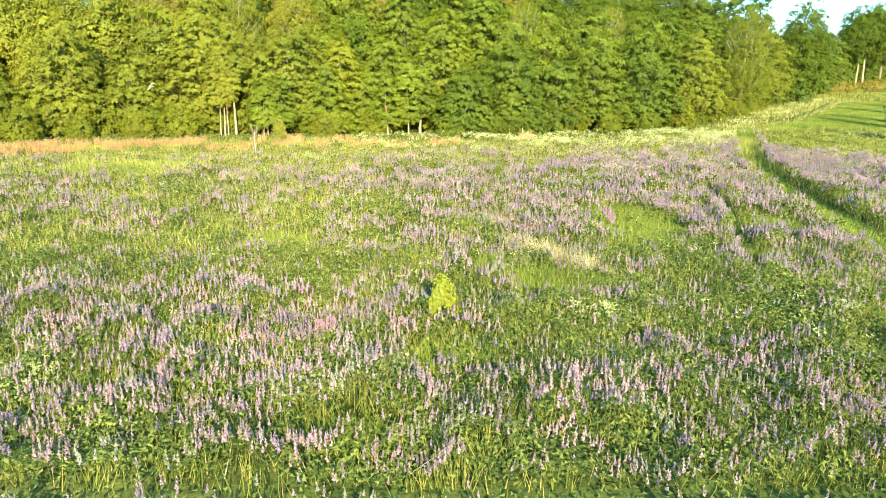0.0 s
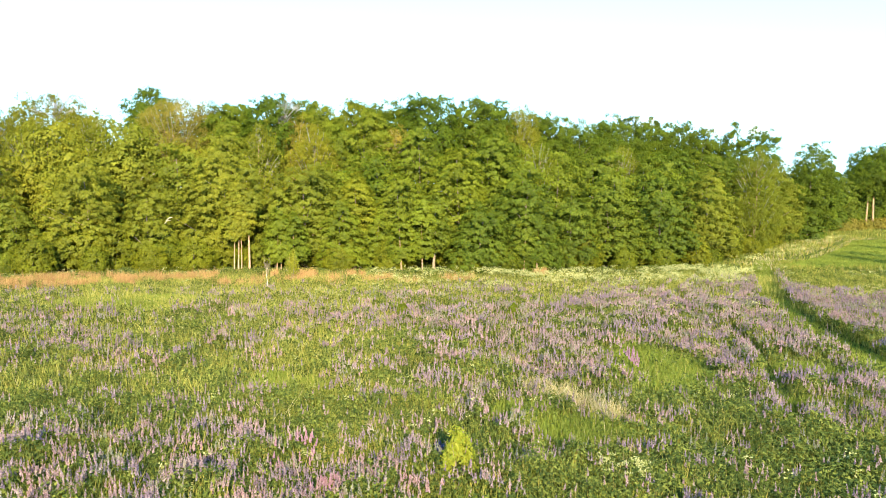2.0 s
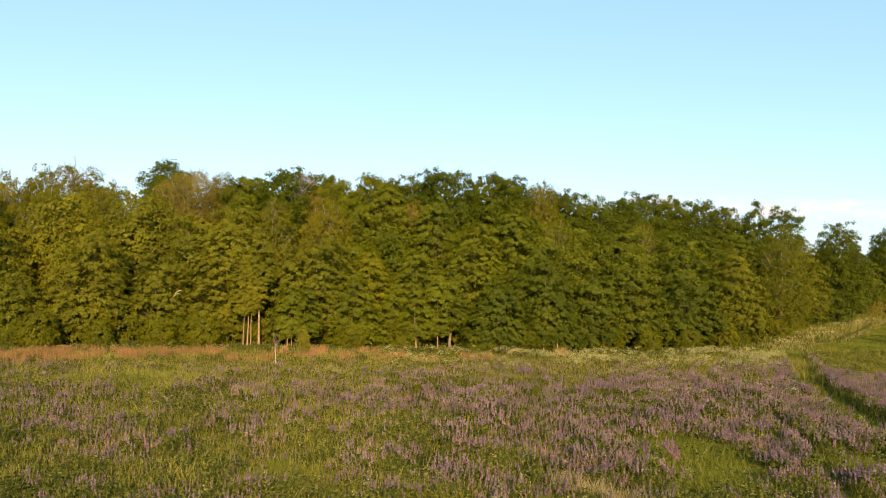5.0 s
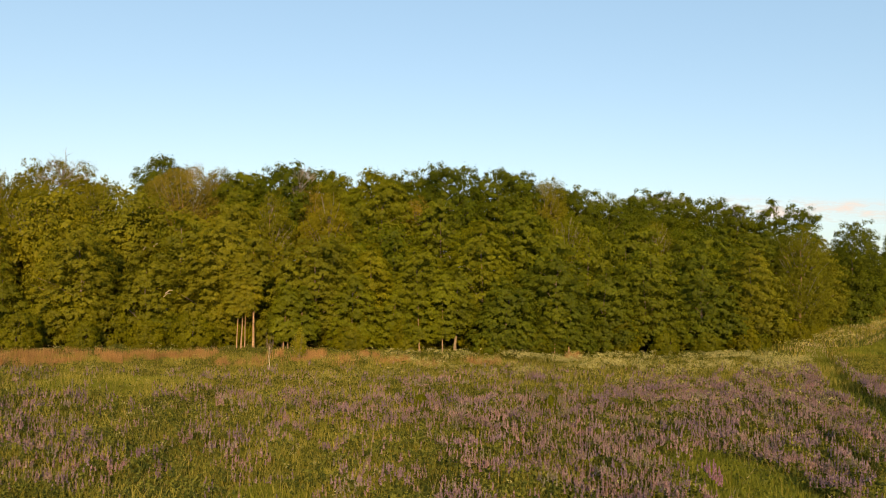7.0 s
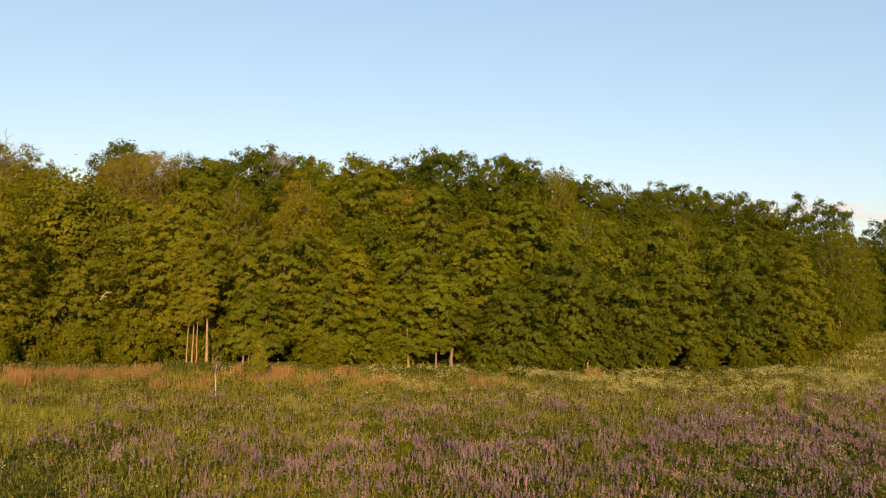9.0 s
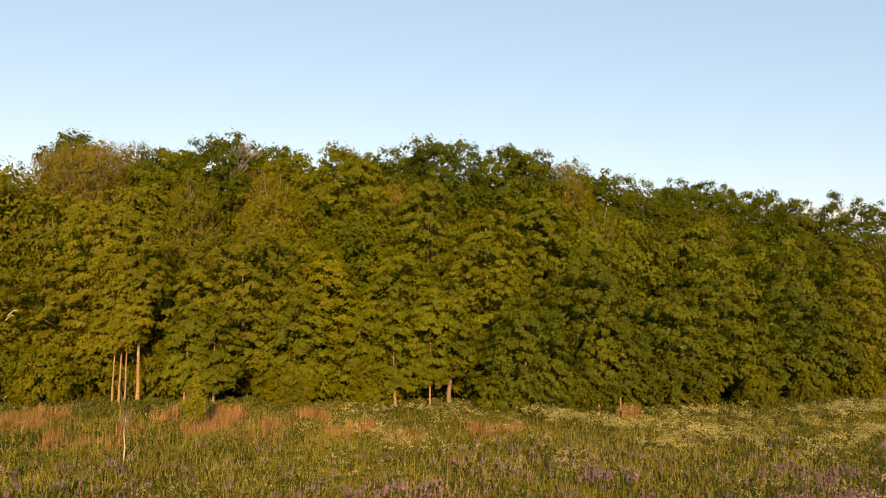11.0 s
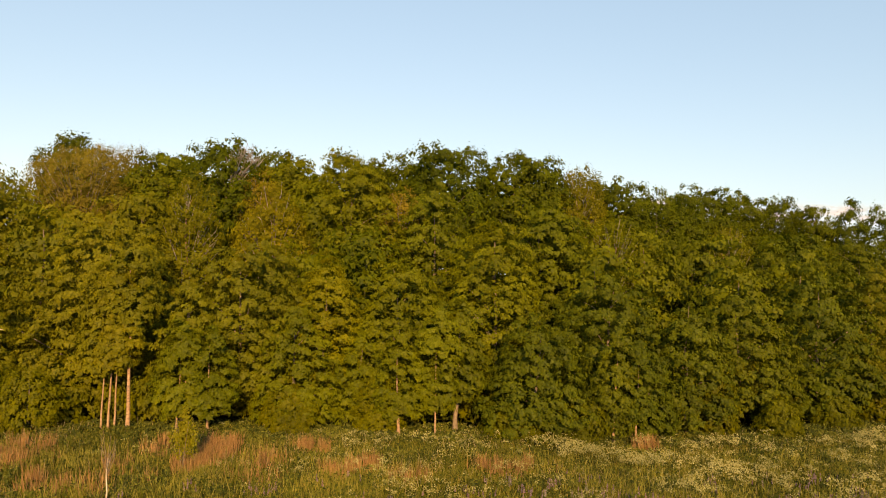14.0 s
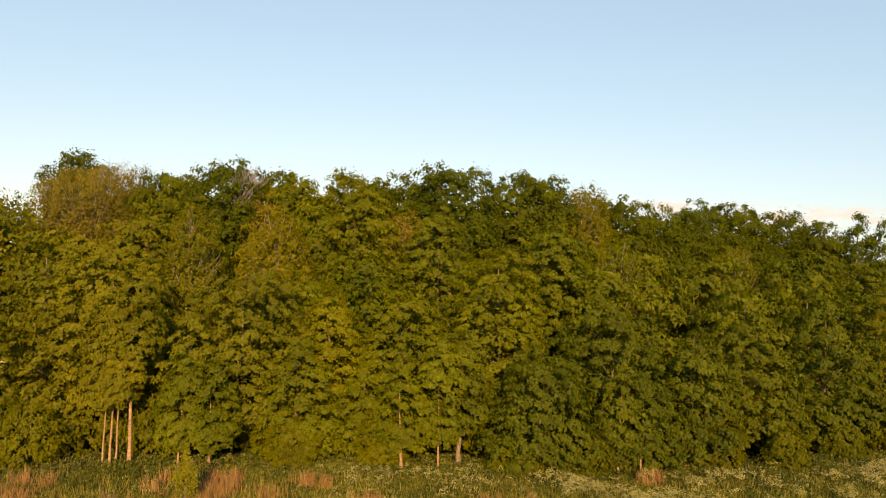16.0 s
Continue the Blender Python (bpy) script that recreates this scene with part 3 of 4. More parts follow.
def edge_weeds():
    """Nettles and other tall herbs in the shade at the wood's foot."""
    rng = np.random.default_rng(17)
    n = 46000
    x = rng.uniform(-52, 62, n)
    out = rng.uniform(-3.5, 1.2, n)
    y = edge_y(x) - out
    keep = rng.random(n) < 0.25 + 0.75 * field(x, y, 1.8, 34)
    x, y = x[keep], y[keep]
    n = len(x)
    z = (0.12 + 0.40 * field(x, y, 1.2, 35)) * np.sqrt(rng.uniform(0.05, 1, n))
    V, F = leaflets(np.stack([x, y, z], -1), unit(rng.normal(0, 0.5, (n, 3)) + np.array([0, -0.4, 0.6])), rng.normal(0, 1, (n, 3)), rng.uniform(0.14, 0.28, n), rng.uniform(0.09, 0.18, n))
    stuff("edge_weeds", V, F, WEED, "tall green nettles and herbs at the foot of the trees", "plants")


edge_weeds()
meadow_grass()
yellow_grass()
short_grass()
far_grass()
far_flowers()
meadow_leaves()
outer_meadow()
lupins()
tall_grass()
umbels()
flower_clump(8.6, 27.3, 0.40, 30, MAGENTA, "bright magenta lupin clump in the green patch")
flower_clump(-3.2, 12.1, 0.4, 26, MAGENTA, "pink-purple lupin clump in the meadow")
# blue lupins whose dark colour also stands in for the shrub's shade
flower_clump(-0.25, 15.7, 0.3, 14, BLUE_SHADE, "deep blue lupin clump with the shrub's dark shade in its colour")
for px, py, rad, many in ((5.3, 13.3, 0.45, 24), (4.6, 13.7, 0.35, 14), (13.0, 13.7, 0.5, 26), (-9.9, 8.4, 0.8, 36)):
    parsley_clump(px, py, rad, many)
flower_clump(-4.6, 14.8, 0.8, 30, MAGENTA, "pink-purple lupin clump in the meadow")
flower_clump(15.2, 11.2, 0.9, 110, MAGENTA, "pink-purple lupin clump in the meadow")

# ---- trees ----
# style: crown base, belly of the crown, distance between sprays, their spread and thickness, leaves on one, leaf length, facing up and out,
# droop, lobes of the crown and how far they stand out, fullness of the top
STYLE = {
    "maple": dict(base=0.03, belly=0.30, step=0.74, spread=0.42, thick=0.24, leaves=46, leaf=0.185, up=0.42, out=0.62, droop=0.42, lobes=13, lump=0.32, round=7.0, full=1.9, bark=BARK, limbs=8, name="maple_tree", label="broad-leaved maple with layered mid-green boughs at the wood's edge"),
    "oak": dict(base=0.46, belly=0.45, step=0.84, spread=0.54, thick=0.45, leaves=62, leaf=0.20, up=0.50, out=0.50, droop=0.08, lobes=15, lump=0.30, round=7.0, full=2.3, bark=BARK, limbs=10, name="oak_tree", label="tall dark green oak with a lumpy rounded crown"),
    "birch": dict(base=0.30, belly=0.42, step=0.64, spread=0.36, thick=0.70, leaves=38, leaf=0.13, up=0.25, out=0.65, droop=0.80, lobes=20, lump=0.28, round=8.0, full=1.9, bark=PALE_BARK, limbs=12, name="birch_tree", label="grey-green birch with fine drooping twigs and pale bark"),
    "rusty": dict(base=0.45, belly=0.45, step=0.58, spread=0.38, thick=0.75, leaves=38, leaf=0.115, up=0.45, out=0.55, droop=0.0, lobes=12, lump=0.14, round=6.0, full=2.2, bark=PALE_BARK, limbs=14, name="ash_tree", label="late-leafing tree with thin bronze foliage and visible twigs"),
    "yellow": dict(base=0.35, belly=0.32, step=0.72, spread=0.44, thick=0.22, leaves=50, leaf=0.17, up=0.45, out=0.62, droop=0.45, lobes=16, lump=0.22, round=7.0, full=1.8, bark=BARK, limbs=8, name="lime_tree", label="yellow-green lime tree in fresh leaf"),
    "bush": dict(base=0.02, belly=0.40, step=0.62, spread=0.42, thick=0.40, leaves=44, leaf=0.18, up=0.45, out=0.65, droop=0.30, lobes=10, lump=0.25, round=6.0, full=2.0, bark=BARK, limbs=3, name="hazel_bush", label="leafy green hazel bush at the foot of the wood"),
}
TREES = 0


def around(n, rng, wobble):
    """n directions spread evenly over a sphere, each shaken a little."""
    k = np.arange(n) + 0.5
    z = 1 - 2 * k / n
    a = k * 2.399963 + rng.uniform(0, 6.28)
    q = np.sqrt(1 - z * z)
    return unit(np.stack([q * np.cos(a), q * np.sin(a), z], -1) + rng.normal(0, wobble, (n, 3)))


def crown_shape(s, d, lobe, r, hc, low):
    """Points on a lumpy crown, from its belly, in the directions d."""
    z, flat = d[:, 2], np.hypot(d[:, 0], d[:, 1])
    power = np.where(z > 0, s["full"], low)
    wide = np.clip(1 - np.abs(z) ** power, 0, 1) ** (1 / power)
    bulge = np.exp(s["round"] * (np.max(d @ lobe.T, axis=1) - 1))
    out = 1 - s["lump"] + 1.18 * s["lump"] * bulge
    p = d / np.maximum(flat, 1e-6)[:, None] * (r * wide)[:, None]
    p[:, 2] = z * np.where(z > 0, hc * (1 - s["belly"]), hc * s["belly"])
    return p * out[:, None]


def plant(kind, x, y, h, r, base=None, mat=None, fine=1.0, big=1.0, trunk_w=None, pale=False, limbs=True, label="", bare=(), dead_top=None):
    """A tree of height h and crown radius r that stands at (x, y)."""
    global TREES
    TREES += 1
    rng = np.random.default_rng(300 + TREES)
    s = STYLE[kind]
    near = y < 81 and fine >= 0.9
    broad = kind in ("oak", "rusty", "birch")
    zb = h * (s["base"] if base is None else base)
    hc = h * (1.02 if broad else 1.04) - zb
    lean = rng.normal(0, 0.012 if pale else 0.02, 2) * h
    # leafy sprays, evenly spread over lumpy rounded lobes
    step = s["step"] * (0.93 if near else 1.12 if y < 110 else 1.25) * min(1.0, 0.45 + 0.25 * r) / math.sqrt(fine)
    area = 4 * math.pi * ((r ** 3.2 + 2 * (r * hc / 2) ** 1.6) / 3) ** (1 / 1.6)
    n = max(40, int(area / step ** 2))
    lobe = around(s["lobes"], rng, 0.16)
    # crowns that reach the ground are full below, raised ones taper to the trunk
    low = 3.2 if zb < 1.2 else 1.7
    d = around(n, rng, 0.35 * step / r)
    ctr = crown_shape(s, d, lobe, r, hc, low) * (1 - 0.22 * rng.random((n, 1)) ** 1.4)
    ctr[:, 2] += zb + hc * s["belly"]
    ctr[:, :2] += lean * ctr[:, 2:] / h
    # a ragged outline: some sprays stand out at the top
    ctr[:, 2] += np.where((rng.random(n) < 0.16) & (d[:, 2] > 0.3), rng.uniform(0.1, 0.4, n), 0) * min(1, r / 4)
    keep = ctr[:, 2] > 0.25
    ctr, d = ctr[keep], d[keep]
    n = len(ctr)
    az = np.arctan2(ctr[:, 1], ctr[:, 0])
    outv = np.stack([np.cos(az), np.sin(az), np.zeros(n)], -1)
    side = np.stack([-np.sin(az), np.cos(az), np.zeros(n)], -1)
    m = int(s["leaves"] * (1.10 if near else 0.88))
    big = big * (0.82 if near else 1.08)
    sp = s["spread"] * (step / s["step"]) * rng.uniform(0.65, 1.3, n)[:, None]
    q = np.sqrt(rng.random((n, m)))
    # broader leaves lie under the outer ones
    under = np.arange(m) < m // 5
    q = q * np.where(under, 0.75, 1.0)
    th = rng.uniform(0, 2 * math.pi, (n, m))
    a, b = q * np.cos(th) * sp * 1.1, q * np.sin(th) * sp
    c = rng.normal(0, 1, (n, m)) * s["thick"] * sp * np.sqrt(np.clip(1.15 - q * q, 0.1, 1)) - s["droop"] * (a / sp + 0.7) ** 2 * sp * 0.55 - 0.16 * sp * under
    P = ctr[:, None] + a[..., None] * outv[:, None] + b[..., None] * side[:, None]
    P[..., 2] += c
    away = unit(outv[:, None] * (0.6 + a[..., None]) + side[:, None] * b[..., None] + np.array([0, 0, -0.35]))
    dome = np.stack([a / sp, b / sp, c / sp], -1)
    nor = unit(rng.normal(0, 0.20, (n, m, 3)) + (s["out"] + 0.65 * dome[..., :1]) * outv[:, None] + 0.75 * dome[..., 1:2] * side[:, None] + np.array([0, 0, s["up"]]) + dome[..., 2:] * np.array([0, 0, 0.7]))
    P, nor, away = P.reshape(-1, 3), nor.reshape(-1, 3), away.reshape(-1, 3) + rng.normal(0, 0.4, (n * m, 3))
    keep = P[:, 2] > 0.25
    P, nor, away = P[keep], nor[keep], away[keep]
    size = big * s["leaf"] * rng.uniform(0.65, 1.3, len(P)) * np.where(np.tile(under, n)[keep], 1.7, 1.0)
    V, F = leaflets(P, nor, away, size, size * rng.uniform(0.7, 1.0, len(P)))
    # the shaded inside of the crown: larger sprays round the limbs
    k = int(55 * hc * max(r, 1.0) ** 0.8 * {"rusty": 1.2, "birch": 1.5, "oak": 1.9}.get(kind, 1.5 if near else 1.1))
    di = unit(rng.normal(0, 1, (k, 3)))
    Q = crown_shape(s, di, lobe, r, hc, low) * ((0.80 if broad else 0.72) * rng.uniform(0.05, 1.0, (k, 1)) ** 0.45)
    Q[:, 2] += zb + hc * s["belly"]
    Q = Q[Q[:, 2] > 0.3]
    k = len(Q)
    spray = rng.uniform(0.24, 0.42, k) * min(1.0, r / 3) * (0.75 if near else 0.9)
    V2, F2 = leaflets(Q, unit(rng.normal(0, 0.6, (k, 3)) + Q * np.array([0.25, 0.25, 0]) + np.array([0, 0, 0.3])), rng.normal(0, 1, (k, 3)), spray, spray * 0.8)
    F = np.concatenate([F, F2 + len(V)])
    V = np.concatenate([V, V2])
    bush = kind == "bush"
    tree = tagged(new(s["name"]), label or s["label"], "bush" if bush else "tree", group="bushes along the wood" if bush else "trees of the wood")
    tree.location = (x, y, 0)
    part("crown", mesh_of("crown", V, F, mat or LEAF[kind]), tree)
    # trunk and limbs
    w = trunk_w or 0.012 * h + 0.05
    wood = PALE_BARK if pale else s["bark"]
    top = 0.86 * h
    path = []
    bend = rng.normal(0, 0.03 if pale else 0.10, (8, 2)).cumsum(0)
    for k in range(8):
        f = k / 7
        path.append(((lean[0] * f + bend[k, 0], lean[1] * f + bend[k, 1], -0.15 + f * top), w * (1 - 0.85 * f) * (1.35 if k == 0 else 1.0)))
    TV, TF = tubes([path], 8)
    trunk = part("trunk", mesh_of("trunk", TV, TF, wood, True), tree)
    for tip, thick in bare:
        e = np.array(tip, float)
        p0 = e * 0.72 + np.array([0, 0, max(tip[2] - 1.2, 0.5)]) * 0.28
        BV, BF = tubes([[(p0, thick), (p0 * 0.45 + e * 0.55 + np.array([0, 0, 0.15]), thick * 0.8), (e, thick * 0.3)]], 6)
        part("bare_limb", mesh_of("bare_limb", BV, BF, DEAD_WOOD, True), trunk, "bleached bare limb")
    if dead_top:
        # a fan of leafless twigs that stands out of the crown
        ox, oy, wide, high = dead_top
        TW = []
        for k in range(34):
            a, q = rng.uniform(0, 6.28), math.sqrt(rng.random())
            p0 = np.array([ox * 0.5, oy * 0.5, high - 4.5])
            e = np.array([ox + wide * q * math.cos(a), oy + wide * q * math.sin(a), high - 0.9 * q * q * wide - rng.uniform(0, 0.8)])
            mid = p0 * 0.45 + e * 0.55 + np.array([0, 0, 0.3])
            TW.append([(p0, 0.06), (mid, 0.035), (e, 0.012)])
            for j in range(5):
                f = rng.uniform(0.3, 1.0)
                s0 = mid * (1 - f) + e * f
                TW.append([(s0, 0.02), (s0 + np.array([rng.normal(0, 0.4), rng.normal(0, 0.4), rng.uniform(0.3, 0.9)]), 0.008)])
        BV, BF = tubes(TW, 3)
        part("dead_top", mesh_of("dead_top", BV, BF, TWIG_BARK), trunk, "leafless grey twigs")
    if not limbs:
        return tree
    if kind in ("rusty", "birch"):
        # fine twigs show through the thin foliage
        TW = []
        for k in rng.choice(np.flatnonzero(d[:, 2] > -0.2), 70):
            e = ctr[k] * np.array([1, 1, 1.015])
            p0 = np.array([e[0] * 0.45, e[1] * 0.45, max(e[2] - 0.45 * r - 0.8, zb)])
            mid = p0 * 0.45 + e * 0.55 + rng.normal(0, 0.12, 3)
            TW.append([(p0, 0.035), (mid, 0.022), (e, 0.008)])
        BV, BF = tubes(TW, 3)
        part("twig_fan", mesh_of("twig_fan", BV, BF, TWIG_BARK), trunk, "fine grey-brown twigs")
    for k in rng.choice(n, min(s["limbs"], n), replace=False):
        e = ctr[k]
        z0 = max(e[2] - np.hypot(e[0], e[1]) * rng.uniform(0.5, 0.9), 0.15 * h)
        z0 = min(z0, top * 0.95)
        i = min(int(z0 / top * 7), 6)
        p0 = np.array(path[i][0]) + (np.array(path[i + 1][0]) - np.array(path[i][0])) * (z0 / top * 7 - i)
        w0 = max(w * (1 - 0.85 * z0 / top) * 0.5, 0.03)
        mid = p0 * 0.5 + e * 0.5 + np.array([0, 0, 0.25])
        BV, BF = tubes([[(p0, w0), (mid, w0 * 0.65), (e, w0 * 0.25)]], 5)
        part("limb", mesh_of("limb", BV, BF, wood, True), trunk)
    return tree


# the front row along the meadow
plant("maple", -46.5, 64.5, 8.5, 3.6, mat=LEAF["olive"])
plant("maple", -42.1, 66, 7.3, 2.9, mat=LEAF["olive"])
plant("maple", -36.5, 69, 11.0, 4.3, mat=LEAF["olive"])
plant("maple", -30.9, 71.5, 8.7, 3.4, bare=(((3.0, -1.5, 5.4), 0.05), ((2.8, -1.5, 5.1), 0.04)), mat=LEAF["olive"])
plant("maple", -24.4, 74.5, 12.3, 5.4, mat=LEAF["olive"])
for bx, by, bh, bw in ((-19.7, 68.7, 10.9, 0.12), (-20.6, 68.9, 9.6, 0.055), (-20.85, 68.7, 10.0, 0.07), (-21.25, 68.8, 9.2, 0.055)):
    plant("maple", bx, by, bh, 1.7, 0.52 if bw > 0.1 else 0.34, fine=1.1, trunk_w=bw, pale=True, limbs=False, mat=LEAF["olive"], label="slender tree with a bare pale pinkish trunk")
plant("maple", -17.6, 71.6, 8.6, 2.9, mat=LEAF["olive"])
plant("maple", -15.2, 75.5, 11.4, 5.5, mat=LEAF["olive"])
plant("maple", -11.0, 72.2, 7.4, 2.8)
plant("maple", -5.4, 76.5, 10.4, 4.6)
plant("maple", 1.5, 80, 14.4, 4.2)
plant("maple", 3.6, 72.0, 7.2, 3.6, 0.02, mat=LEAF["alder"])
plant("maple", -1.05, 72.2, 8.6, 2.3, 0.20, mat=LEAF["alder"], trunk_w=0.16, limbs=False, label="tree with a stout bare reddish trunk")
plant("maple", 14.0, 75.5, 8.6, 3.1, mat=LEAF["alder"])
plant("maple", 8.1, 73.0, 5.6, 2.2, 0.03, trunk_w=0.09, limbs=False, mat=LEAF["alder"])
plant("maple", 10.6, 73.4, 5.2, 2.1, 0.03, trunk_w=0.07, limbs=False, mat=LEAF["alder"])
plant("maple", -7.2, 73.5, 6.0, 2.2, 0.04, trunk_w=0.09, limbs=False)
plant("maple", 8.9, 77, 10.5, 4.7, mat=LEAF["alder"])
plant("maple", 18.5, 80, 9.2, 4.5, mat=LEAF["alder"])
plant("maple", 25.5, 83, 11.0, 5.1, mat=LEAF["alder"])
plant("maple", 34.0, 90, 11.6, 4.7, 0.05, mat=LEAF["olive"])
plant("birch", 45.6, 104, 15.5, 4.4, 0.05, mat=LEAF["olive"], bare=(((-1.9, -3.9, 7.3), 0.07), ((-1.0, -3.9, 9.0), 0.05), ((0.3, -3.7, 9.8), 0.05)))
plant("maple", 53.5, 117, 14.8, 4.1, 0.05, mat=LEAF["olive"])
plant("maple", -51.5, 72, 10.5, 4.0, mat=LEAF["olive"])
plant("maple", -49.5, 77, 12.0, 4.2, mat=LEAF["olive"])
# the middle of the wood
plant("oak", -61.0, 87, 16.5, 4.6)
plant("birch", -46.5, 93, 18.0, 4.4)
plant("birch", -59.5, 92, 19.3, 3.8)
plant("birch", -53.9, 98, 21.0, 5.4, dead_top=(1.0, -1.5, 4.2, 22.2))
plant("birch", -49.6, 84, 16.1, 4.3)
plant("maple", -43.0, 79, 12.6, 4.0, 0.2, mat=LEAF["olive"])
plant("maple", -36.7, 82, 13.5, 4.3, 0.25, bare=(((3.6, -2.6, 10.0), 0.05), ((2.4, -3.2, 9.6), 0.05)), mat=LEAF["olive"])
plant("birch", -39.5, 89, 16.4, 3.2)
plant("rusty", -37.2, 97, 20.3, 6.1)
plant("maple", -31.0, 84, 14.6, 4.2, 0.3, mat=LEAF["olive"])
plant("oak", -29.6, 98, 20.1, 4.3, mat=LEAF["light_oak"])
plant("oak", -23.6, 95, 21.3, 4.3, dead_top=(2.6, -1.0, 1.7, 20.8))
plant("maple", -26.8, 86, 15.4, 4.2, 0.35, mat=LEAF["olive"])
plant("birch", -22.3, 84, 16.7, 2.7, mat=LEAF["olive"])
plant("rusty", -20.0, 95, 18.2, 3.0)
plant("oak", -17.0, 97, 20.3, 3.3, mat=LEAF["light_oak"])
plant("birch", -16.2, 86, 16.2, 3.5, bare=(((0.4, -3.2, 10.2), 0.06), ((-0.5, -3.1, 13.4), 0.045)))
plant("oak", -13.0, 99, 21.2, 3.0, mat=LEAF["light_oak"])
plant("oak", -9.8, 101, 20.6, 2.1)
plant("maple", -13.4, 89, 17.0, 2.8, 0.4)
plant("yellow", -9.5, 88, 18.3, 4.2)
plant("yellow", -9.8, 74.8, 10.6, 2.5, 0.12, mat=LEAF["lemon"], label="small lemon-green lime tree among the maples")
plant("rusty", -6.2, 90, 16.4, 2.4)
plant("yellow", -3.4, 86, 16.4, 3.3, mat=LEAF["maple"], label="tall green lime tree behind the front row")
plant("oak", -2.9, 98, 21.9, 4.9)
plant("oak", 5.0, 100, 21.8, 4.5)
plant("maple", 6.0, 88, 15.4, 4.2, 0.35)
plant("rusty", 12.0, 91, 14.7, 2.9, mat=LEAF["light_oak"])
plant("rusty", 10.6, 103, 20.4, 3.1, mat=LEAF["birch"], bare=(((-0.6, -3.0, 17.2), 0.07), ((0.5, -2.9, 16.2), 0.05)))
plant("oak", 15.2, 106, 19.8, 3.6)
plant("oak", 20.2, 112, 19.6, 3.9)
plant("maple", 19.5, 95, 13.8, 4.0, 0.35, mat=LEAF["alder"])
plant("oak", 25.6, 119, 20.7, 3.7)
plant("oak", 31.0, 126, 22.6, 4.9)
plant("rusty", 24.8, 100, 15.0, 2.7, mat=LEAF["birch"])
plant("maple", 28.0, 98, 13.6, 3.6, 0.35, mat=LEAF["alder"])
plant("maple", 33.5, 105, 14.8, 4.4, 0.35, mat=LEAF["alder"])
plant("oak", 37.4, 130, 22.4, 4.0)
plant("oak", 42.4, 131, 21.8, 3.8)
plant("oak", 46.0, 129, 20.7, 3.7)
plant("maple", 40.5, 106, 14.6, 4.2, 0.3, mat=LEAF["alder"])
plant("oak", 50.4, 128, 21.0, 3.7, 0.1)
plant("oak", 56.5, 130, 21.0, 4.4, 0.06)
plant("oak", -47.0, 114, 24.0, 4.8, 0.6, dead_top=(4.6, -1.0, 3.6, 23.6))
plant("oak", 71.0, 140, 19.2, 5.4, 0.06)
plant("maple", 88.0, 178, 16.0, 5.4, fine=0.5, big=1.4, limbs=False, mat=LEAF["alder"])
plant("oak", 117.4, 200, 22.6, 7.6, 0.38, fine=0.5, big=1.4, pale=True, limbs=False)
plant("oak", 115.0, 199, 19.5, 5.0, 0.42, fine=0.5, big=1.4, trunk_w=0.26, pale=True, limbs=False)
plant("oak", 129.0, 212, 24.0, 8.0, 0.3, fine=0.5, big=1.4, limbs=False)
plant("maple", 62.5, 134, 14.2, 4.6, 0.05, mat=LEAF["olive"])
plant("maple", 72.5, 151, 14.0, 5.0, 0.05, fine=0.6, big=1.3, limbs=False, mat=LEAF["alder"])
plant("maple", 80.0, 165, 15.2, 5.2, 0.05, fine=0.6, big=1.3, limbs=False, mat=LEAF["alder"])
plant("maple", 98.0, 194, 16.0, 5.8, 0.05, fine=0.5, big=1.4, limbs=False, mat=LEAF["alder"])
plant("maple", 108.0, 210, 17.0, 6.3, 0.05, fine=0.5, big=1.4, limbs=False, mat=LEAF["alder"])

for px, py, ph in ((-42, 104, 18.0), (-33, 102, 18.2), (-25, 101, 18.5), (-15.3, 102, 18.6), (-7.8, 103, 18.4), (0.6, 103, 19.0), (9.6, 107, 18.6), (18, 114, 17.6), (28, 125, 19.0), (37.5, 135, 19.5), (48.5, 133, 18.5)):
    plant("oak", px, py, ph, 5.0, fine=0.5, big=1.3, limbs=False, mat=LEAF["light_oak"] if px < 5 else None)
for px, py, ph, pr in ((-57.5, 95, 19.0, 3.8), (-48.8, 97, 19.2, 4.0), (-64.5, 96, 19.5, 4.4)):
    plant("birch", px, py, ph, pr, fine=0.8, big=1.1, limbs=False)

# slim stems at the wood's foot
for px, py, ph, pw in ((8.4, 71.6, 6.4, 0.08), (9.7, 71.8, 6.0, 0.06), (-4.5, 70.6, 6.2, 0.10), (-2.3, 71.0, 7.6, 0.06), (-16.9, 68.6, 6.6, 0.06), (-16.5, 68.8, 6.2, 0.05), (-15.3, 69.4, 6.0, 0.08)):
    plant("maple", px, py, ph, 1.6, 0.19, fine=0.9, trunk_w=pw, pale=True, limbs=False, mat=LEAF["alder"] if px > 2 else None, label="slim young tree with a bare lower stem at the wood's foot")

# trees deeper in, under the same canopy
fill = np.random.default_rng(77)
for row, (depth, low, high) in enumerate(((13, 12.0, 14.0), (21, 14.5, 17.0), (33, 12.0, 13.5))):
    for i in range(15):
        px = -58 + i * 8.6 + fill.uniform(-2, 2) + 3 * row
        py = float(edge_y(px)) + depth + fill.uniform(-2, 2)
        plant("maple" if fill.random() < 0.6 else "oak", px, py, fill.uniform(low, high) * (0.92 if px > 25 else 1.0), fill.uniform(3.8, 4.8) + 0.7 * (row == 2), 0.03 if row == 2 else 0.2, fine=0.30, big=1.4, limbs=False, mat=LEAF["olive"] if px < -14 else None)

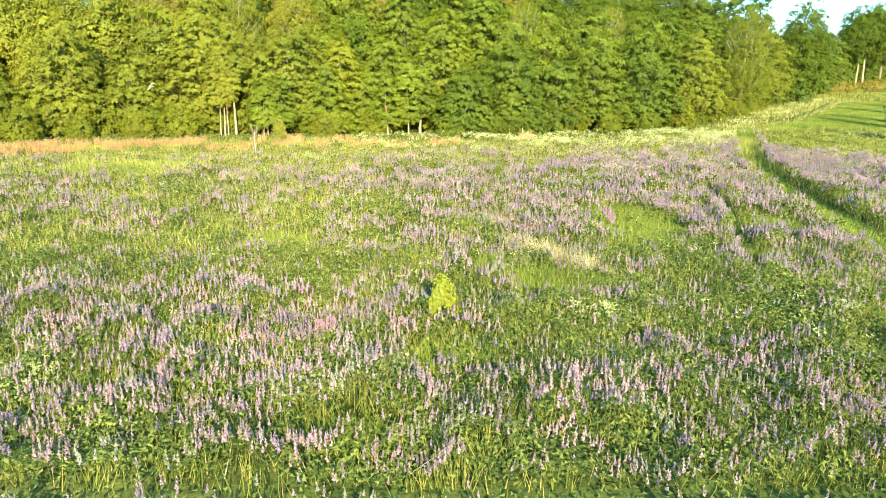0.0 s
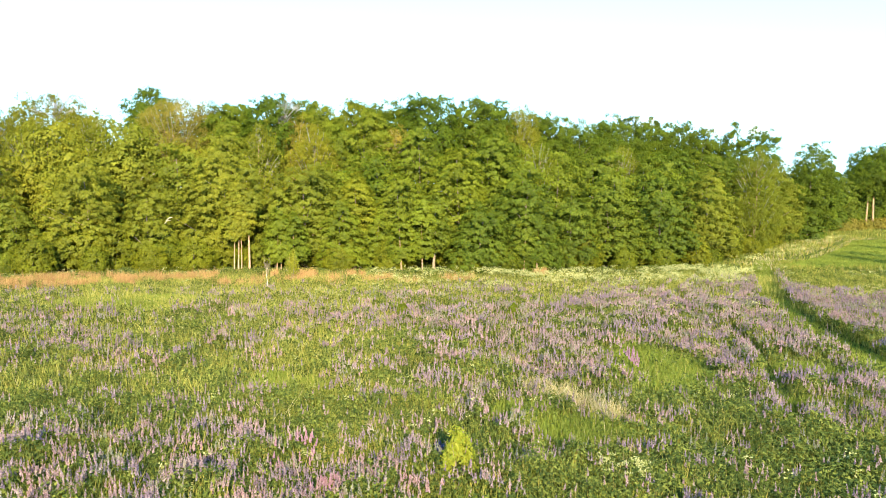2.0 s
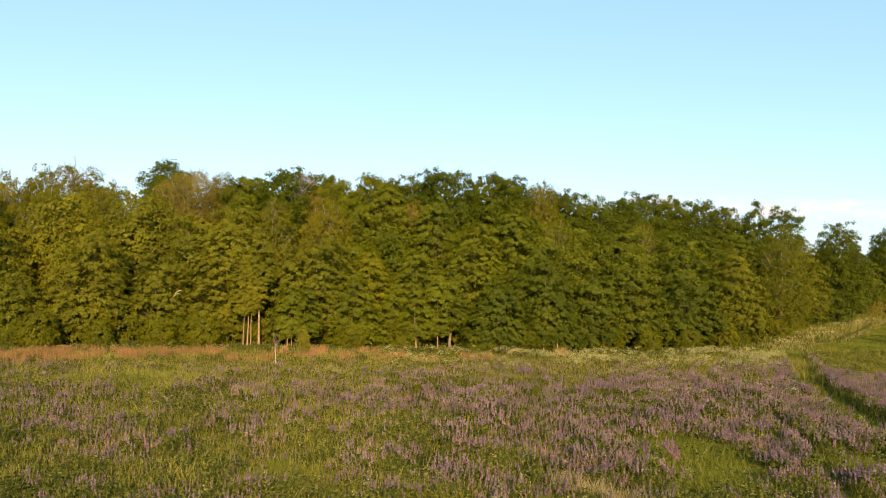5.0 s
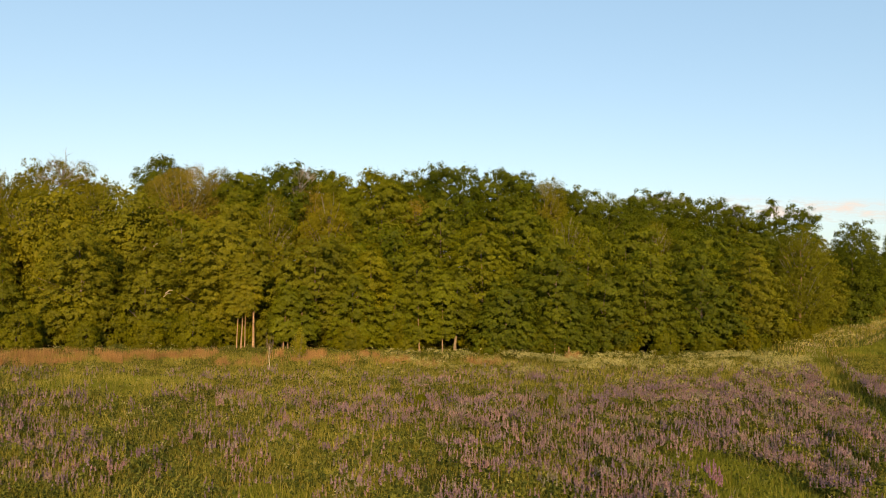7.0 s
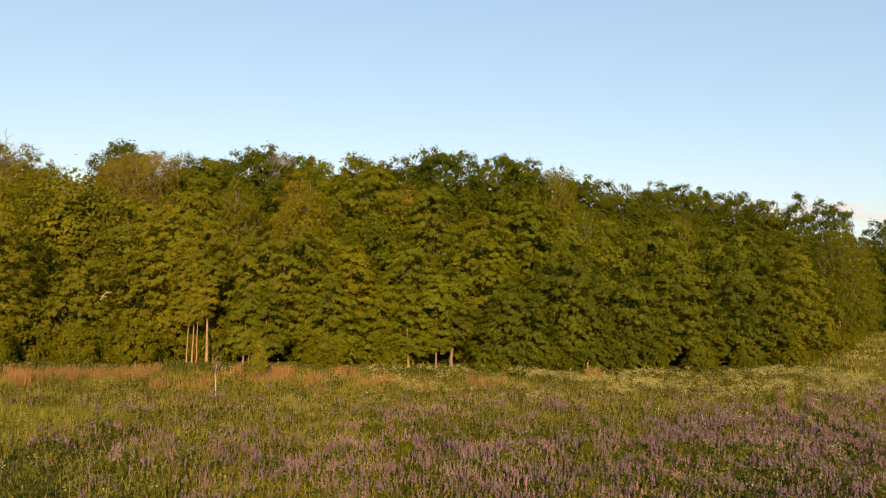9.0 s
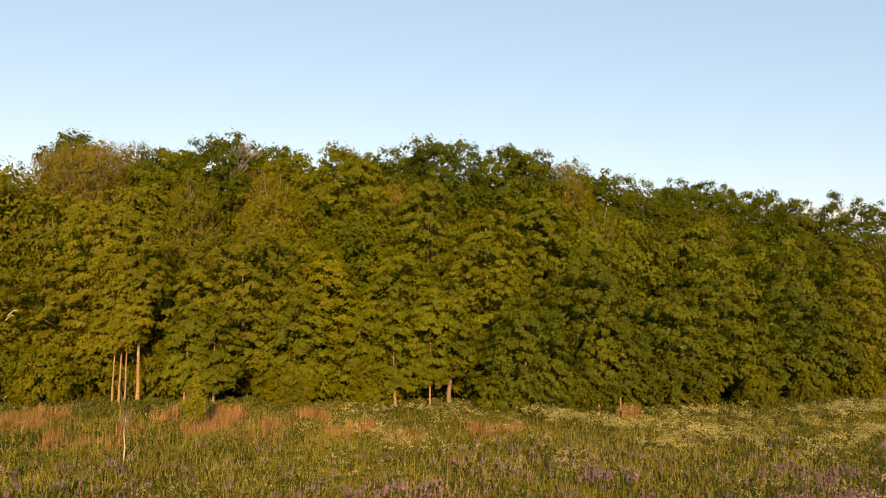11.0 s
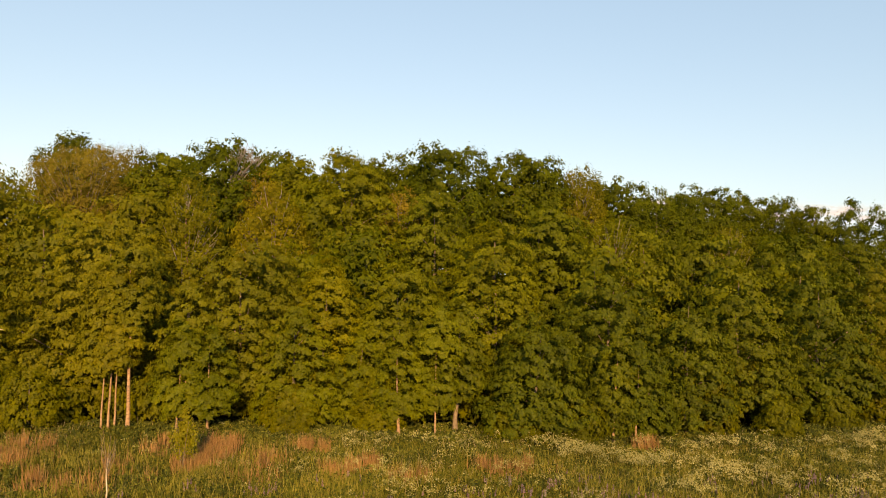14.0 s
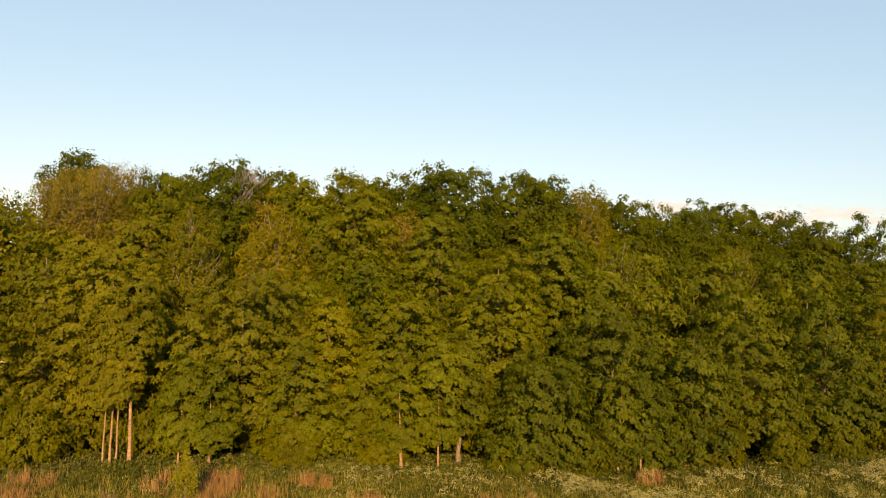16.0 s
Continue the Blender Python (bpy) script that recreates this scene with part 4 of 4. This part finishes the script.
# bushes at the wood's foot
for i in range(24):
    px = -46 + i * 4.4 + fill.uniform(-1.2, 1.2)
    if -23 < px < -14.5 or -3.5 < px < 1.0:
        continue
    plant("bush", px, float(edge_y(px)) + fill.uniform(0.8, 2.6), fill.uniform(2.0, 3.8), fill.uniform(1.4, 2.2), limbs=False)

# undergrowth behind the front row
for i in range(27):
    px = -46 + i * 3.4 + fill.uniform(-0.9, 0.9)
    plant("bush", px, float(edge_y(px)) + fill.uniform(4.5, 7.0), fill.uniform(3.0, 4.6), fill.uniform(2.0, 2.7), fine=0.6, big=1.25, limbs=False, label="shaded green undergrowth bush behind the front trees")

# crowns that close the skyline between the tall oaks
for kind, px, py, ph, pr, leaf in (("rusty", -34.0, 99, 20.6, 3.2, "rusty"), ("oak", -30.4, 102, 20.8, 3.4, "light_oak"), ("oak", -19.0, 101, 21.3, 3.8, "oak"), ("oak", -10.7, 103, 21.5, 3.0, "light_oak"), ("oak", -5.6, 100, 21.5, 3.0, "oak"), ("oak", 7.0, 103, 21.8, 3.2, "oak"), ("rusty", 11.2, 106, 21.0, 3.3, "birch"), ("oak", 13.6, 109, 20.6, 2.8, "oak"), ("birch", -58.0, 98, 21.0, 3.6, "birch"), ("birch", -51.2, 98, 20.7, 3.3, "birch")):
    plant(kind, px, py, ph, pr, fine=0.8, big=1.1, limbs=False, mat=LEAF[leaf])

# the wood goes on along the far side of the field
for px, py, ph, pr in ((60.5, 130, 9.0, 3.0), (69.5, 137.5, 7.0, 3.4), (66.5, 139, 8.0, 3.0), (76, 155, 9.5, 3.6), (84, 169, 9.0, 3.4), (92, 183, 10.0, 4.0), (101, 197, 10.0, 4.0), (110, 210, 10.5, 4.2), (117, 219, 11.0, 4.6), (124, 226, 11.5, 4.8), (131, 235, 11.0, 4.8), (139, 243, 12.0, 5.2), (147, 250, 12.0, 5.2), (155, 262, 13.0, 5.5), (120, 236, 15.0, 5.6), (129, 248, 16.0, 6.0), (103.7, 192, 16.0, 5.4), (112.5, 203, 15.0, 5.0), (121.8, 216, 17.5, 5.6), (130, 226, 16.5, 5.6), (96, 182, 15.4, 4.8)):
    plant("maple", px, py, ph, pr, 0.02, fine=0.36, big=1.65, limbs=False, mat=LEAF["alder"])

for px, py in ((99, 181), (104, 186.5), (108.5, 191.5), (113, 196), (118, 200), (123.5, 206), (129, 212)):
    plant("bush", px, py, fill.uniform(2.2, 3.4), fill.uniform(2.2, 3.0), fine=0.6, big=1.6, limbs=False, mat=LEAF["rusty"], label="low brownish hedge bush at the end of the cut field")


# ---- single plants in the meadow ----
def shrub(x, y, h, r, name, label, mat):
    """A small bushy plant: several thin stems and a rounded head of leaves."""
    rng = np.random.default_rng(int(abs(x) * 10 + y * 7))
    ob = tagged(new(name), label, "shrub")
    ob.location = (x, y, 0)
    n = 2000
    twig = unit(rng.normal(0, 1, (26, 3)) + np.array([0, 0, 0.3])) * rng.uniform(0.75, 1.25, (26, 1))
    pick = rng.integers(0, 26, n)
    d = unit(twig[pick] + rng.normal(0, 0.22, (n, 3)))
    rad = rng.uniform(0.1, 1.0, (n, 1)) ** 0.6 * np.linalg.norm(twig, axis=1)[pick][:, None]
    P = d * rad * np.array([r, r, h * 0.46]) + np.array([0, 0, h * 0.54])
    P[:, :2] *= 1.25 - 0.75 * P[:, 2:] / h
    size = rng.uniform(0.08, 0.17, n)
    V, F = kites(P, unit(d * 0.7 + rng.normal(0, 0.45, (n, 3)) + np.array([0, 0, 0.4])), d + rng.normal(0, 0.6, (n, 3)), size, size * 0.6)
    part("leaves", mesh_of("leaves", V, F, mat), ob)
    for i in range(5):
        a = i * 1.3 + 0.4
        e = np.array([math.cos(a) * r * 0.6, math.sin(a) * r * 0.6, h * 0.8])
        SV, SF = tubes([[((0.03 * math.cos(a), 0.03 * math.sin(a), -0.05), 0.018), (e * 0.5, 0.013), (e, 0.005)]], 5)
        part("stem", mesh_of("stem", SV, SF, BARK, True), ob)


shrub(0.3, 13.6, 1.7, 0.60, "willow_shrub", "lime-green young shrub standing among the lupins", LEAF["shrub"])
shrub(-14.0, 61.6, 3.0, 0.72, "young_lime", "fresh green sapling in front of the wood", LEAF["shrub"])
shrub(-2.8, 41.5, 1.1, 0.5, "dark_weed", "dark green tall weed among the lupins", LEAF["maple"])
shrub(4.6, 43.0, 1.0, 0.45, "dark_weed", "dark green tall weed among the lupins", LEAF["maple"])


def dead_sapling(x, y):
    """A bare sapling: one bleached stem with a few thin brown twigs."""
    rng = np.random.default_rng(61)
    ob = tagged(new("dead_sapling"), "bare bleached sapling with thin brown twigs in the grass", "sapling")
    ob.location = (x, y, 0)
    path = [((0, 0, -0.1), 0.032), ((0.04, 0, 0.6), 0.028), ((-0.03, 0.02, 1.2), 0.024), ((0.02, 0, 1.9), 0.018)]
    SV, SF = tubes([path], 7)
    stem = part("stem", mesh_of("stem", SV, SF, DEAD_WOOD, True), ob)
    for i in range(16):
        z = rng.uniform(1.1, 1.9)
        a = rng.uniform(0, 6.28)
        p = np.array([0.0, 0.0, z])
        e = p + np.array([math.cos(a) * 0.3, math.sin(a) * 0.3, rng.uniform(0.5, 1.3)])
        TV, TF = tubes([[(p, 0.014), (p * 0.4 + e * 0.6 + np.array([math.cos(a), math.sin(a), 0]) * 0.06, 0.009), (e, 0.004)]], 4)
        part("twig", mesh_of("twig", TV, TF, BARK), stem)


dead_sapling(-15.0, 56.0)

# unseen young trees, added along the field's far side to shade the cut grass
for px, py, ph in ((49.6, 62.0, 9.5), (59.4, 78.0, 9.5), (64.1, 88.5, 8.0), (74.9, 104.4, 8.0), (85.0, 118.0, 8.0)):
    plant("maple", px, py, ph, 1.7, 0.1, fine=0.9, limbs=False, label="young green tree added unseen beside the cut field for its shadow")


# ---- low cloud far behind the wood ----
def build_cloud(t, out):
    co = t.nodes.new("ShaderNodeTexCoord")
    mp = node(t, "ShaderNodeMapping")
    mp.inputs["Scale"].default_value = (0.006, 1.0, 0.022)
    t.links.new(co.outputs["Object"], mp.inputs["Vector"])
    n = node(t, "ShaderNodeTexNoise", Scale=1.0, Detail=5.0, Roughness=0.55)
    t.links.new(mp.outputs[0], n.inputs["Vector"])
    sep = t.nodes.new("ShaderNodeSeparateXYZ")
    t.links.new(co.outputs["Object"], sep.inputs[0])
    # thick in the middle of its height, thin towards the edges
    up = node(t, "ShaderNodeMapRange")
    up.inputs["From Min"].default_value, up.inputs["From Max"].default_value = 0.0, 110.0
    t.links.new(sep.outputs["Z"], up.inputs["Value"])
    body = ramp(t, up.outputs["Result"], [(0.0, (0.15, 0.15, 0.15)), (0.35, (0.60, 0.60, 0.60)), (0.72, (0.55, 0.55, 0.55)), (0.86, (0.12, 0.12, 0.12)), (1.0, (0, 0, 0))])
    ends = node(t, "ShaderNodeMapRange")
    ends.inputs["From Min"].default_value, ends.inputs["From Max"].default_value = -1500.0, 1500.0
    t.links.new(sep.outputs["X"], ends.inputs["Value"])
    side = ramp(t, ends.outputs["Result"], [(0.0, (0, 0, 0)), (0.3, (1, 1, 1)), (0.7, (1, 1, 1)), (1.0, (0, 0, 0))])
    lump = ramp(t, n.outputs["Fac"], [(0.44, (0.25, 0.25, 0.25)), (0.66, (2.0, 2.0, 2.0))])
    alpha = mix(t, 1.0, mix(t, 1.0, body, side, "MULTIPLY"), lump, "MULTIPLY")
    e = node(t, "ShaderNodeEmission", Strength=0.62)
    e.inputs["Color"].default_value = (1.0, 0.90, 0.84, 1)
    clear = node(t, "ShaderNodeBsdfTransparent")
    m = node(t, "ShaderNodeMixShader")
    t.links.new(alpha, m.inputs[0])
    t.links.new(clear.outputs[0], m.inputs[1])
    t.links.new(e.outputs[0], m.inputs[2])
    t.links.new(m.outputs[0], out.inputs["Surface"])


me = mesh_of("backdrop", [(-1500, 0, 0), (1500, 0, 0), (1500, 0, 110), (-1500, 0, 110)], [(0, 1, 2, 3)], material("evening_cloud", build_cloud))
cloud_bank = tagged(new("backdrop", me), "thin cream cloud bank low over the horizon", "cloud", kind="structure")
cloud_bank.location = (1750, 3200, 255)
